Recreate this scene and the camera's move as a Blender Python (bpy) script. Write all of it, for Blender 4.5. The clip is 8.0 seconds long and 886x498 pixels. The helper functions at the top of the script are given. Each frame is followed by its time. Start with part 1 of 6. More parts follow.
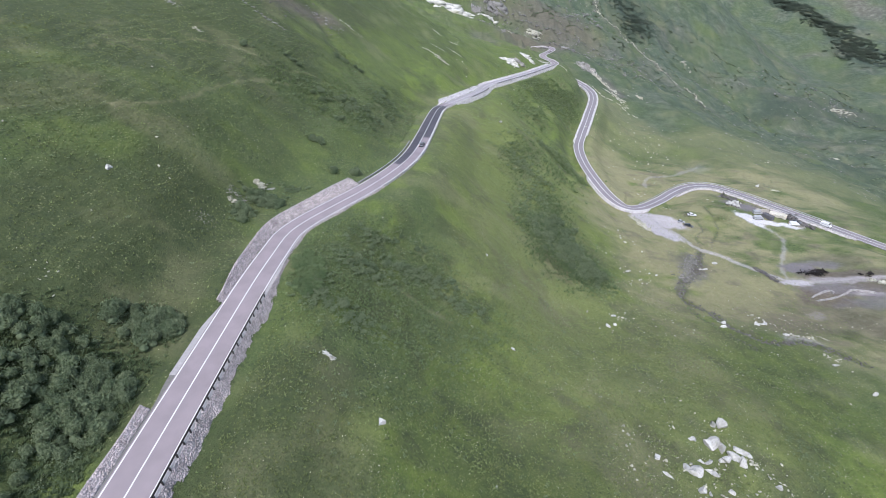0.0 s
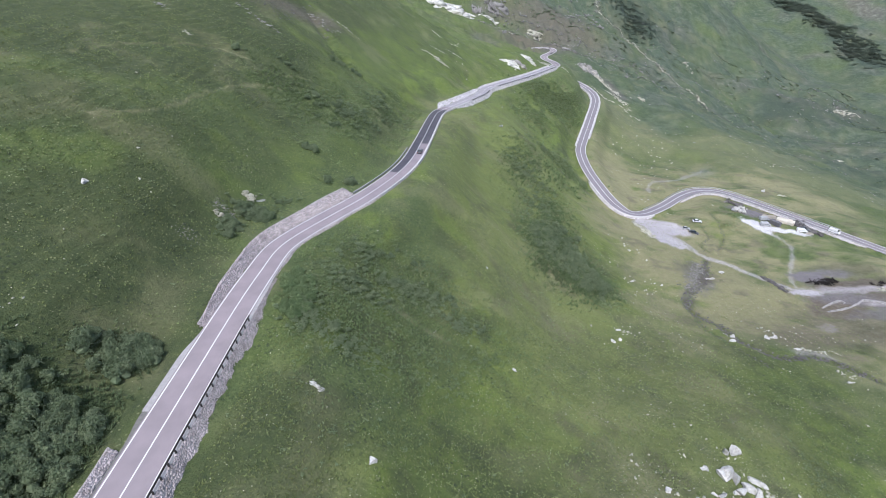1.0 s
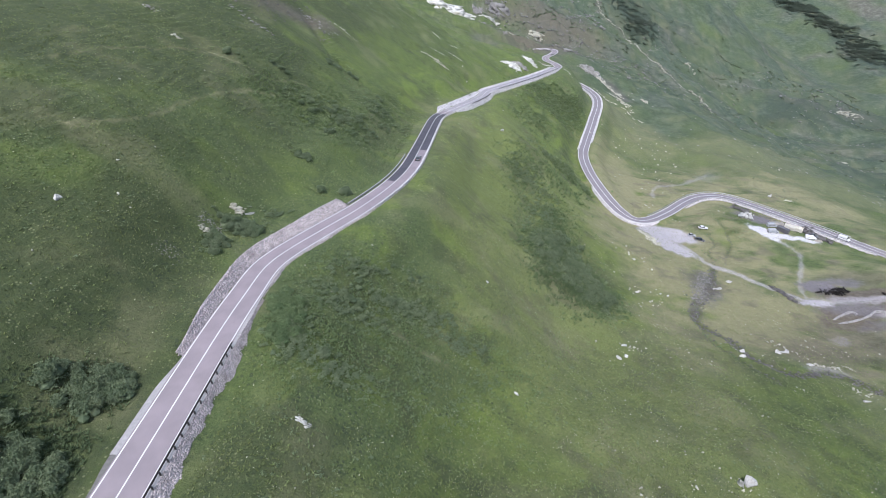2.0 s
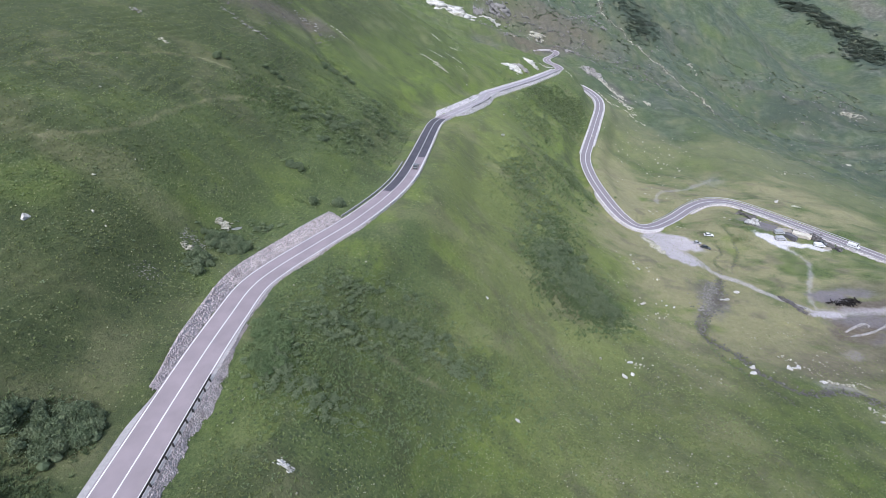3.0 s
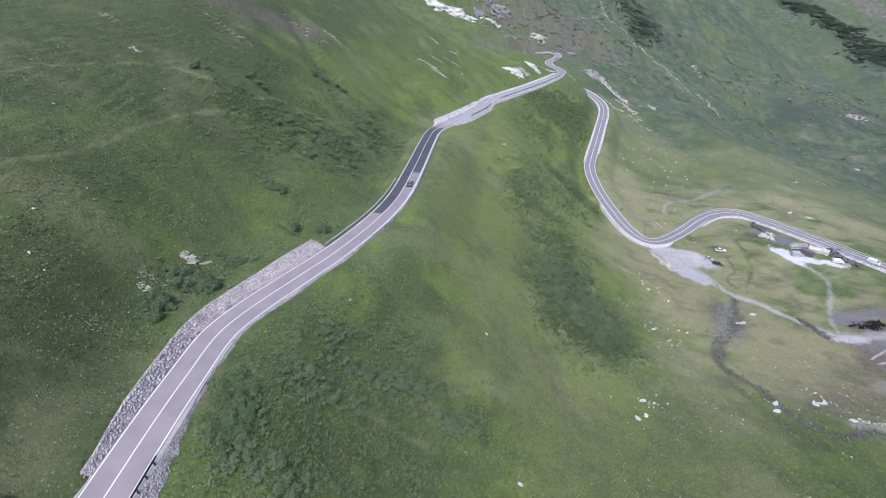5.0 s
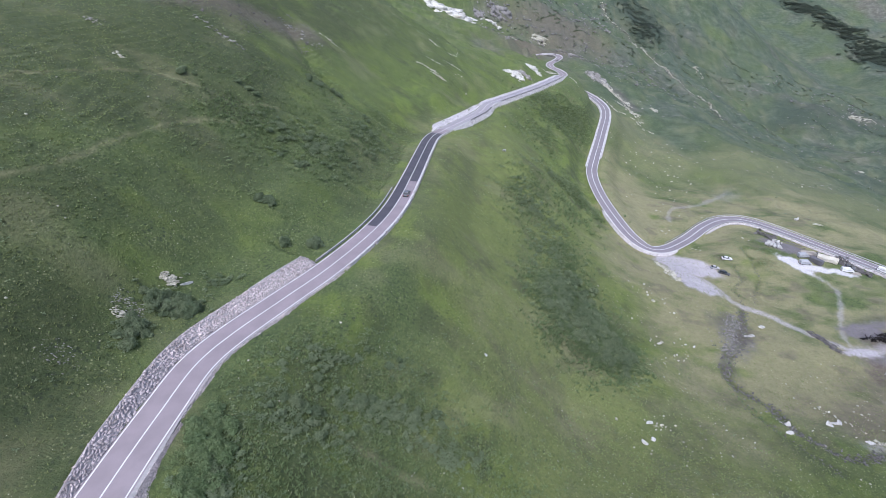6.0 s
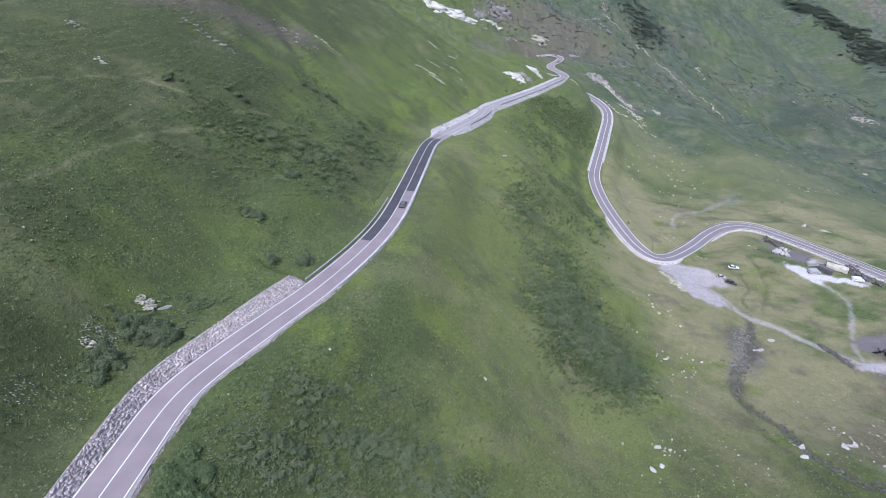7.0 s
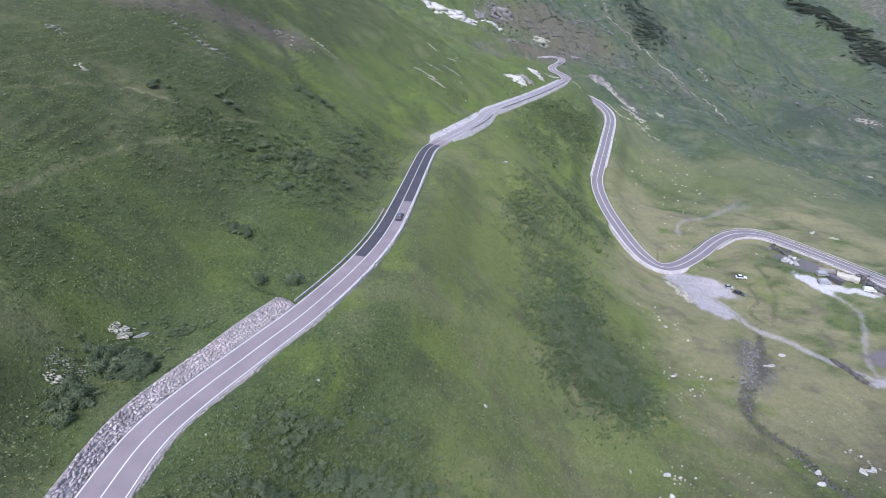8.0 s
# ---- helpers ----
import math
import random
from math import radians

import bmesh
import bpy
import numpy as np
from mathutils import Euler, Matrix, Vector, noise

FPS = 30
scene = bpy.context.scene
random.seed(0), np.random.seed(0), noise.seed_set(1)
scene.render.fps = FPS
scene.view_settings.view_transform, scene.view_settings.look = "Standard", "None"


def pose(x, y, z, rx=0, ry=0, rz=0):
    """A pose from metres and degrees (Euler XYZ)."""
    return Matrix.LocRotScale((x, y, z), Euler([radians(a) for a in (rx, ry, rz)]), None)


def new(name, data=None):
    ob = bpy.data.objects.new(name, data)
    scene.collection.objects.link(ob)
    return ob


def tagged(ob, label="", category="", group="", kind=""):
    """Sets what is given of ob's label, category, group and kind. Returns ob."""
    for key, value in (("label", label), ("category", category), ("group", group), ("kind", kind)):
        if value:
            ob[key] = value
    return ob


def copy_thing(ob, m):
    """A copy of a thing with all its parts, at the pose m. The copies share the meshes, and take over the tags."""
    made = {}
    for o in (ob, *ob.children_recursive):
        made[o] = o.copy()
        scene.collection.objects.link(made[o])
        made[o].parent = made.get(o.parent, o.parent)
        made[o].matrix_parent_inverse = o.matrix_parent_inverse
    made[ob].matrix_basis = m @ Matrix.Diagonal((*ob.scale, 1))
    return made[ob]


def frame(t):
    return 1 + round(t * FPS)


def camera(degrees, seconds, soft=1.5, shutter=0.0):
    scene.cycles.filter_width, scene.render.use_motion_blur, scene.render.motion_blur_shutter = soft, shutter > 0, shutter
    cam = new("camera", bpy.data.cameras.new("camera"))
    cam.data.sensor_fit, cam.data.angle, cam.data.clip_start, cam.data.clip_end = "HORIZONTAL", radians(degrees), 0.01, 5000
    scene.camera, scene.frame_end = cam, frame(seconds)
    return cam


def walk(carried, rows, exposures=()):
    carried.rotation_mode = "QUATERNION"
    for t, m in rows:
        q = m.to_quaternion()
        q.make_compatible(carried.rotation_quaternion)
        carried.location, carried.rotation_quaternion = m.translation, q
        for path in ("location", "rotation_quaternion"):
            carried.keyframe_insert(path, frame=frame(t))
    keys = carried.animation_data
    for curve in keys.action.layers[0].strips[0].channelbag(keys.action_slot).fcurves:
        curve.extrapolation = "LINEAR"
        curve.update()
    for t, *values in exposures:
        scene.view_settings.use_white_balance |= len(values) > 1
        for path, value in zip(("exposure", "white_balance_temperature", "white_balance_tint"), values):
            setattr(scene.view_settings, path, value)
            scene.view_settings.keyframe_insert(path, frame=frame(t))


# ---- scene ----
cam = camera(83.1, 8.0, soft=0.8)
# the flight: a straight, level glide along the slope above the upper road
METRES, EYE, TILT, LEAN, TURN = 60.0, 60.0, -31.3, 0.0, 0.0
ROWS = [
    (0.0, 0.0, 0.0, 0.0, 0.0, 0.0, -0.0),
    (0.5, 0.0056, 0.0525, 0.0315, 0.02, -0.01, -0.03),
    (1.0, 0.0117, 0.1051, 0.0631, 0.07, 0.02, -0.02),
    (1.5, 0.0169, 0.1578, 0.0943, 0.12, 0.02, -0.04),
    (3.0, 0.0352, 0.3173, 0.1922, 0.24, 0.06, -0.03),
    (3.5, 0.0414, 0.3707, 0.2248, 0.28, 0.05, -0.05),
    (4.0, 0.0478, 0.4246, 0.2565, 0.34, 0.08, -0.05),
    (4.5, 0.0543, 0.478, 0.288, 0.35, 0.09, -0.04),
    (6.0, 0.0741, 0.6357, 0.3833, 0.43, 0.17, -0.03),
    (6.5, 0.0804, 0.6886, 0.4166, 0.42, 0.16, -0.02),
    (7.0, 0.0859, 0.7427, 0.4503, 0.47, 0.18, -0.03),
    (7.5, 0.0907, 0.7961, 0.4844, 0.5, 0.18, -0.05),
    (8.0, 0.0953, 0.8501, 0.5178, 0.54, 0.2, -0.06),
]
walk(cam, [(t, pose(0, 0, EYE, TILT, LEAN, TURN) @ pose(METRES * x, METRES * y, METRES * z, 90 + pitch, roll, yaw)) for t, x, y, z, yaw, pitch, roll in ROWS],
     exposures=[(0.0, 0.96, 5810, 10.5), (4.0, 0.92, 5690, 12.5), (8.0, 0.85, 5545, 15.5)])

# ---- light: high thin overcast, sun behind cloud ----
world = bpy.data.worlds.new("overcast_sky")
scene.world = world
world.use_nodes = True
wn = world.node_tree
sky = wn.nodes.new("ShaderNodeTexSky")
sky.sky_type, sky.sun_disc = "NISHITA", False
sky.sun_elevation, sky.sun_rotation = radians(58), radians(195)
sky.air_density, sky.dust_density, sky.ozone_density = 1.0, 4.0, 1.0
wn.links.new(sky.outputs["Color"], wn.nodes["Background"].inputs["Color"])
wn.nodes["Background"].inputs["Strength"].default_value = 0.112
sun_data = bpy.data.lights.new("sun", "SUN")
sun_data.energy, sun_data.angle, sun_data.color = 1.85, radians(10), (1.0, 0.97, 0.93)
sun = new("sun", sun_data)
# the lamp shines along its own -z; the sun stands over the valley behind the flight
sun_way = Vector((math.cos(radians(58)) * math.sin(radians(195)), math.cos(radians(58)) * math.cos(radians(195)), math.sin(radians(58))))
sun.matrix_world = Matrix.Translation(sun_way * 400) @ sun_way.to_track_quat("Z", "Y").to_matrix().to_4x4()


# ---- small tools ----
def smooth(a, b, v):
    u = np.clip((np.asarray(v, float) - a) / (b - a), 0, 1)
    return u * u * (3 - 2 * u)


def lattice(ix, iy, seed):
    h = np.sin(ix * 127.1 + iy * 311.7 + seed * 74.7) * 43758.5453
    return h - np.floor(h)


def value_noise(x, y, seed=0):
    x, y = np.asarray(x, float), np.asarray(y, float)
    ix, iy = np.floor(x), np.floor(y)
    u, v = x - ix, y - iy
    u, v = u * u * (3 - 2 * u), v * v * (3 - 2 * v)
    a, b = lattice(ix, iy, seed), lattice(ix + 1, iy, seed)
    c, d = lattice(ix, iy + 1, seed), lattice(ix + 1, iy + 1, seed)
    return (a + (b - a) * u) * (1 - v) + (c + (d - c) * u) * v


def fbm(x, y, octaves=4, seed=0):
    """Layered noise, about -1 to 1."""
    total, size = 0.0, 1.0
    for k in range(octaves):
        total = total + size * (2 * value_noise(x * 2**k, y * 2**k, seed + k) - 1)
        size *= 0.5
    return total / 1.6


# ---- the lie of the land ----
FAR_X = [-2600, -900, -350, -60, 250, 600, 1100, 3200]
FAR_Y = [-1800, -400, 50, 300, 600, 1000, 1800, 4200]
FAR_RELIEF = [
    [1100, 1102.8, 1100.6, 1105.8, 1104.5, 1091.2, 1058.6, 987.7],
    [355.2, 432.2, 435, 441.2, 438, 436.1, 479.7, 801.9],
    [122.2, 159.8, 169.3, 187.1, 200.5, 215, 335, 747.3],
    [46, 14, 5.9, 1.2, 8.1, 15.1, 306.8, 717.5],
    [69.2, -96.7, -63, -82.3, -83.4, -70.1, 298.1, 674.5],
    [164.8, -24.2, -81.4, -145.8, -201.2, -193.5, 128.2, 620.3],
    [288.5, 134.4, 37.5, -68.9, -60.2, -241.6, -206.7, 584.8],
    [600.4, 755.2, 776.6, 742.1, 616.7, 349, 103.2, 598.1],
]
NEAR_X = [-150, -100, -70, -46, -22, 8, 40, 75, 115, 165, 235]
NEAR_Y = [-20, 45, 85, 125, 165, 215, 280, 370, 470, 600]
NEAR_RELIEF = [
    [5.8, 11.3, 15.3, 16.9, 20.5, 28, 33.3, 37.6],
    [4.5, 9.1, 17.6, 17.8, 21.1, 22.2, 28.5, 31.6],
    [1.8, 3.4, 4.9, 10.2, 14.8, 15.6, 24.4, 26.7],
    [6.1, 4.1, 5.6, 9.6, 11.1, 8.3, 19.2, 21.9],
    [-0.4, -6.7, -0.8, 4.1, 4.3, 6.3, 13, 16.8],
    [-2.1, -6.5, -15.7, -9.6, -4.4, 5.7, 5.9, 15.2],
    [-3.3, -5.3, -13.3, -19.4, -15.3, -11.2, 0, 16],
    [-5.6, -6.6, -10.9, -18, -16.7, -16.8, -14.2, 8.6],
    [-10.5, -9.4, -10.6, -14.3, -10.6, -6.2, -17, -12.1],
]


def knot_weights(knots, v):
    """Weights of the knots' values in a smooth curve at v."""
    k, n = np.array(knots, float), len(knots)
    v = np.clip(v, k[0], k[-1])
    i = np.clip(np.searchsorted(k, v, side="right") - 1, 0, n - 2)
    h = k[i + 1] - k[i]
    u = (v - k[i]) / h
    slope = np.zeros((n, n))
    for j in range(n):
        a, b = max(j - 1, 0), min(j + 1, n - 1)
        slope[j, b] += 1 / (k[b] - k[a])
        slope[j, a] -= 1 / (k[b] - k[a])
    out = np.zeros((len(v), n))
    r = np.arange(len(v))
    out[r, i] += 2 * u**3 - 3 * u**2 + 1
    out[r, i + 1] += -2 * u**3 + 3 * u**2
    out += ((u**3 - 2 * u**2 + u) * h)[:, None] * slope[i] + ((u**3 - u**2) * h)[:, None] * slope[i + 1]
    return out


def relief(x, y):
    far = ((knot_weights(FAR_X, x) @ np.array(FAR_RELIEF)) * knot_weights(FAR_Y, y)).sum(1)
    near = ((knot_weights(NEAR_X, x)[:, 1:-1] @ np.array(NEAR_RELIEF)) * knot_weights(NEAR_Y, y)[:, 1:-1]).sum(1)
    return far + near


def curve_through(points, step):
    """A smooth line through 3D points, sampled evenly."""
    p = np.array(points, float)
    p = np.vstack([2 * p[0] - p[1], p, 2 * p[-1] - p[-2]])
    out = []
    for i in range(1, len(p) - 2):
        u = np.linspace(0, 1, 40, endpoint=False)[:, None]
        a, b, c, d = p[i - 1:i + 3]
        out.append(0.5 * (2 * b + (c - a) * u + (2 * a - 5 * b + 4 * c - d) * u**2 + (3 * b - a - 3 * c + d) * u**3))
    out = np.vstack(out + [p[-2][None]])
    s = np.r_[0, np.cumsum(np.linalg.norm(np.diff(out, axis=0), axis=1))]
    t = np.arange(0, s[-1], step)
    return np.stack([np.interp(t, s, out[:, k]) for k in range(3)], 1)


UPPER_ROAD = [(-40.5, -60, 1.0), (-40.2, 0, 1.0), (-39.8, 40, 1.0), (-39.3, 67, 1.0), (-38.9, 84, 0.9), (-38.45, 96, 0.4), (-37.75, 106.4, -0.2),
              (-34.8, 115, -0.8), (-29, 127, -1.8), (-22.3, 141, -3.0), (-15.3, 161, -4.9), (-11, 180.6, -6.7), (-8.0, 210, -9.5),
              (-4.9, 247, -13.0), (-2.6, 268, -15.1), (2.0, 281, -16.3), (16.0, 313, -19.5), (24.5, 334, -21.5), (30.5, 358, -23.8),
              (40.5, 375, -25.2), (71.3, 430, -30.6), (99.6, 488, -36.2), (111.5, 522, -41), (114, 553, -44), (112, 583, -46.5), (116, 612, -48.5),
              (128, 642, -51), (138, 671, -53), (139.5, 694, -54.3), (131, 706, -55), (118, 705, -56), (98, 694, -57)]
LOWER_ROAD = [(118, 600, -58), (132, 545, -59), (141, 505, -59.8), (139, 468, -60.3), (121, 413, -61), (103.6, 364, -61.7), (95.5, 338, -62), (92.8, 308, -62.6),
              (94.8, 277, -64), (99, 262, -66), (105.5, 256.5, -68), (115, 259.5, -69.5), (129.4, 270.4, -70.3), (145, 285, -71), (158, 293.6, -71.5),
              (171, 294.2, -71.8), (183.4, 284, -72.2), (206, 255, -73), (232, 219.5, -74), (270, 170, -75.5)]
upper = curve_through(UPPER_ROAD, 1.0)
lower = curve_through(LOWER_ROAD, 1.0)


def side_of(line):
    """Level unit vectors to the left of a sampled line."""
    way = np.gradient(line[:, :2], axis=0)
    way /= np.linalg.norm(way, axis=1)[:, None]
    return np.stack([-way[:, 1], way[:, 0]], 1)


upper_left, lower_left = side_of(upper), side_of(lower)


def nearest(line, left, x, y):
    """For each place: the index of the nearest sample and the distance to its left."""
    idx, off = np.zeros(len(x), int), np.full(len(x), 999.0)
    lo, hi = line[:, :2].min(0) - 40, line[:, :2].max(0) + 40
    near = np.flatnonzero((x > lo[0]) & (x < hi[0]) & (y > lo[1]) & (y < hi[1]))
    for part_ in np.array_split(near, max(1, len(near) // 4000)):
        d2 = (x[part_, None] - line[None, :, 0])**2 + (y[part_, None] - line[None, :, 1])**2
        k = d2.argmin(1)
        side = (x[part_] - line[k, 0]) * left[k, 0] + (y[part_] - line[k, 1]) * left[k, 1]
        idx[part_], off[part_] = k, np.sign(side) * np.sqrt(d2[np.arange(len(k)), k])
    return idx, off


# shallow folds that water has cut into the slopes: a line, its depth and its breadth
FOLDS = [([(-77, 191), (-69, 195), (-60, 199), (-50, 213), (-38, 217), (-25, 248), (-10, 255)], 1.3, 3.0),
         ([(-70, 300), (-58, 278), (-49, 266), (-31, 258), (-16, 266)], 2.2, 3.5),
         ([(-110, 175), (-93, 178), (-80, 172), (-66, 162)], 0.7, 2.0),
         ([(-24, 102), (-12, 101), (-2, 99), (8, 98)], 0.7, 1.8),
         ([(24, 300), (34, 262), (38, 225), (40, 190), (50, 165), (62, 148)], 1.6, 5.0)]
STREAM_FOLDS = [([(126, 208), (115, 188), (102, 174), (98, 165), (103, 150), (103, 141), (111, 129.5), (123, 132.5), (142, 122)], 1.1, 1.6),
         ([(90, 636), (106, 660), (116, 684)], 11.0, 15.0),
         ([(7, 257), (20, 256), (31, 242), (40, 235), (53, 224)], 1.1, 2.6),
         ([(46, 300), (56, 293), (66, 286), (78, 281)], 1.1, 3.0),
         ([(99, 165), (96.7, 155), (95.2, 147), (96, 142), (98, 137), (104, 122)], 0.9, 1.4),
         ([(141, 246), (138.5, 233), (132, 226), (129, 213)], 0.9, 1.3), ([(152, 260), (150, 245), (147, 234), (139, 222), (135, 214)], 0.9, 1.3)]
folds = [(curve_through([(x, y, 0) for x, y in p], 2.0), deep, wide) for p, deep, wide in FOLDS + STREAM_FOLDS]
folds = [(line, side_of(line), deep, wide) for line, deep, wide in folds]


# heights of the stone facings beside the upper road, by the road's y
def bank_height(y):
    near = (0.45 * smooth(75, 77, y) + 0.55 * smooth(77, 90, y)) * (1 - smooth(139, 141, y)) * (2.15 + 0.15 * np.sin(y / 5))
    far = smooth(279, 284, y) * (1 - smooth(338, 352, y)) * 1.9
    return near + far


def bank_run(y):
    return (0.35 + 0.95 * bank_height(y)) * (0.66 + 0.34 * smooth(100, 118, y))


def drop_height(y):
    return 0.3 + 1.55 * (1 - smooth(76, 92, y)) + 2.2 * smooth(285, 310, y) * (1 - smooth(480, 500, y))


HALF, SHOULDER, FOOT = 3.5, 4.3, 3.55


def ground(x, y, rough=True):
    """Height of the ground sheet."""
    x, y = np.atleast_1d(np.asarray(x, float)), np.atleast_1d(np.asarray(y, float))
    z = relief(x, y)
    far = smooth(120, 900, np.hypot(x, y))
    if rough:
        z = z + fbm(x / 23, y / 23, 4, 3) * (0.9 + 6 * far) + fbm(x / 5.3, y / 5.3, 3, 9) * (0.22 + 0.5 * far)
        for line, left, deep, wide in folds:
            _, d = nearest(line, left, x, y)
            z = z - deep * (0.7 + 0.5 * fbm(x / 7, y / 7, 2, 19)) * np.exp(-np.minimum(np.abs(d) / wide, 6) ** 2)
        # small terraces along the contour, as cattle tread them, on the steep hillside
        steep = (1 - smooth(-62, -30, x)) * (1 - smooth(330, 420, y))
        z = z + steep * 0.26 * np.sin(z * 4.4 + 5 * fbm(x / 17, y / 17, 3, 33)) * (0.6 + fbm(x / 11, y / 11, 2, 35))
        z = z + (0.24 + 0.12 * steep) * fbm(x / 2.1, y / 2.1, 2, 15) * (1 - far)
        # runnels down the far valley flank and the high slope
        flank = smooth(110, 200, x) * smooth(330, 480, y)
        z = z - flank * 2.4 * (1 - np.abs(fbm(x / 150, y / 26 + x / 90, 3, 55))) ** 3
        z = z - (1 - flank) * smooth(330, 480, y) * 2.0 * (1 - np.abs(fbm(x / 24 + y / 60, y / 120, 3, 57))) ** 3
        z = z + far * 26 * fbm(x / 140, y / 140, 4, 21) * smooth(150, 1200, np.hypot(x, y))
    for line, left, main in ((lower, lower_left, False), (upper, upper_left, True)):
        k, d = nearest(line, left, x, y)
        road = line[k, 2]
        up = bank_height(line[k, 1]) if main else 0.3
        down = drop_height(line[k, 1]) if main else 1.0 + 0 * d
        a = np.abs(d)
        run = bank_run(line[k, 1]) if main else 0.8 + 0 * d
        bank = road - 0.12 + up * np.clip((a - FOOT) / np.maximum(run, 0.3), 0, 1) - 0.25 * (up > 0.3) * (a < FOOT + run)
        low = road - 0.12 - down * np.clip((a - 3.9) / (0.4 + 0.5 * down), 0, 1) - 0.2
        if not main:
            bank = low
        shelf = np.where(d > 0, bank, low)
        shelf = np.where(a < 3.9, road - 0.16, shelf)
        reach = 20.0 if main else 13.0
        keep = smooth(SHOULDER + 1.0, SHOULDER + reach, a)
        z = np.where(a < 60, shelf * (1 - keep) + z * keep, z)
    return z


def one(x, y):
    return float(ground([x], [y])[0])


# ---- building blocks ----
def material(name, rough=0.9, metal=0.0):
    m = bpy.data.materials.new(name)
    m.use_nodes = True
    b = m.node_tree.nodes["Principled BSDF"]
    b.inputs["Roughness"].default_value, b.inputs["Metallic"].default_value = rough, metal
    return m, m.node_tree, b


def node(tree, kind, **values):
    n = tree.nodes.new(kind)
    for key, value in values.items():
        n.inputs[key.replace("_", " ")].default_value = value
    return n


def noise_node(tree, scale, detail=5.0, rough=0.6):
    n = node(tree, "ShaderNodeTexNoise", Scale=scale, Detail=detail, Roughness=rough)
    geo = tree.nodes.new("ShaderNodeNewGeometry")
    tree.links.new(geo.outputs["Position"], n.inputs["Vector"])
    return n


def ramp(tree, socket, stops):
    r = tree.nodes.new("ShaderNodeValToRGB")
    els = r.color_ramp.elements
    while len(els) < len(stops):
        els.new(0.5)
    for e, (p, c) in zip(els, stops):
        e.position, e.color = p, (*c, 1) if len(c) == 3 else c
    tree.links.new(socket, r.inputs[0])
    return r.outputs["Color"]


def mix(tree, factor, a, b, mode="MIX"):
    n = tree.nodes.new("ShaderNodeMix")
    n.data_type, n.blend_type = "RGBA", mode
    for socket, value in ((n.inputs[0], factor), (n.inputs[6], a), (n.inputs[7], b)):
        if isinstance(value, bpy.types.NodeSocket):
            tree.links.new(value, socket)
        elif isinstance(value, (int, float)):
            socket.default_value = value
        else:
            socket.default_value = (*value, 1)
    return n.outputs[2]


def bump(tree, bsdf, socket, strength, distance):
    n = node(tree, "ShaderNodeBump", Strength=strength, Distance=distance)
    tree.links.new(socket, n.inputs["Height"])
    tree.links.new(n.outputs["Normal"], bsdf.inputs["Normal"])


def speckled(name, dark, light, scale, rough=0.9, metal=0.0, relief_=0.3, distance=0.05):
    """A material of two colours mixed by noise at two scales, with a little relief."""
    m, tree, b = material(name, rough, metal)
    fine, wide = noise_node(tree, scale), noise_node(tree, scale * 0.13, 3.0)
    c = ramp(tree, fine.outputs["Fac"], [(0.3, dark), (0.7, light)])
    c = mix(tree, 0.35, c, ramp(tree, wide.outputs["Fac"], [(0.35, dark), (0.65, light)]))
    tree.links.new(c, b.inputs["Base Color"])
    if relief_:
        bump(tree, b, fine.outputs["Fac"], relief_, distance)
    return m


def mesh_of(name, verts, faces, mats, smooth_=False):
    me = bpy.data.meshes.new(name)
    me.from_pydata([tuple(v) for v in verts], [], [tuple(f) for f in faces])
    for m in (mats if isinstance(mats, (list, tuple)) else [mats]):
        me.materials.append(m)
    if smooth_:
        me.polygons.foreach_set("use_smooth", [True] * len(me.polygons))
    me.update()
    return me


def part(name, bm, mat, parent, label=""):
    """Links a bmesh, or a ready mesh, as one mesh object under a thing or a part."""
    if isinstance(bm, bmesh.types.BMesh):
        me = bpy.data.meshes.new(name)
        bm.to_mesh(me)
        bm.free()
        me.materials.append(mat)
    else:
        me = bm
    ob = new(name, me)
    ob.parent = parent
    return tagged(ob, label)


def strip(line, left, inner, outer, lift, i0=0, i1=None, lift2=None):
    """A ribbon beside a line, from inner to outer metres left of it."""
    i1 = len(line) if i1 is None else i1
    idx = np.arange(i0, i1)
    inner, outer = np.broadcast_to(inner, idx.shape), np.broadcast_to(outer, idx.shape)
    lift2 = lift if lift2 is None else lift2
    a = np.c_[line[idx, :2] + left[idx] * inner[:, None], line[idx, 2] + lift]
    b = np.c_[line[idx, :2] + left[idx] * outer[:, None], line[idx, 2] + lift2]
    n = len(idx)
    return np.vstack([a, b]), [(i, i + 1, n + i + 1, n + i) for i in range(n - 1)]


def slab(line, left, inner, outer, top, bottom, i0=0, i1=None):
    """A closed bar along a line, between two offsets and two heights."""
    i1 = len(line) if i1 is None else i1
    idx = np.arange(i0, i1)
    n = len(idx)
    v = []
    for off, h in ((inner, bottom), (inner, top), (outer, top), (outer, bottom)):
        off = np.broadcast_to(off, idx.shape)[:, None]
        v.append(np.c_[line[idx, :2] + left[idx] * off, line[idx, 2] + h])
    f = []
    for q in range(4):
        r = (q + 1) % 4
        f += [(q * n + i, q * n + i + 1, r * n + i + 1, r * n + i) for i in range(n - 1)]
    f += [(0, n, 2 * n, 3 * n), (4 * n - 1, 3 * n - 1, 2 * n - 1, n - 1)]
    return np.vstack(v), f


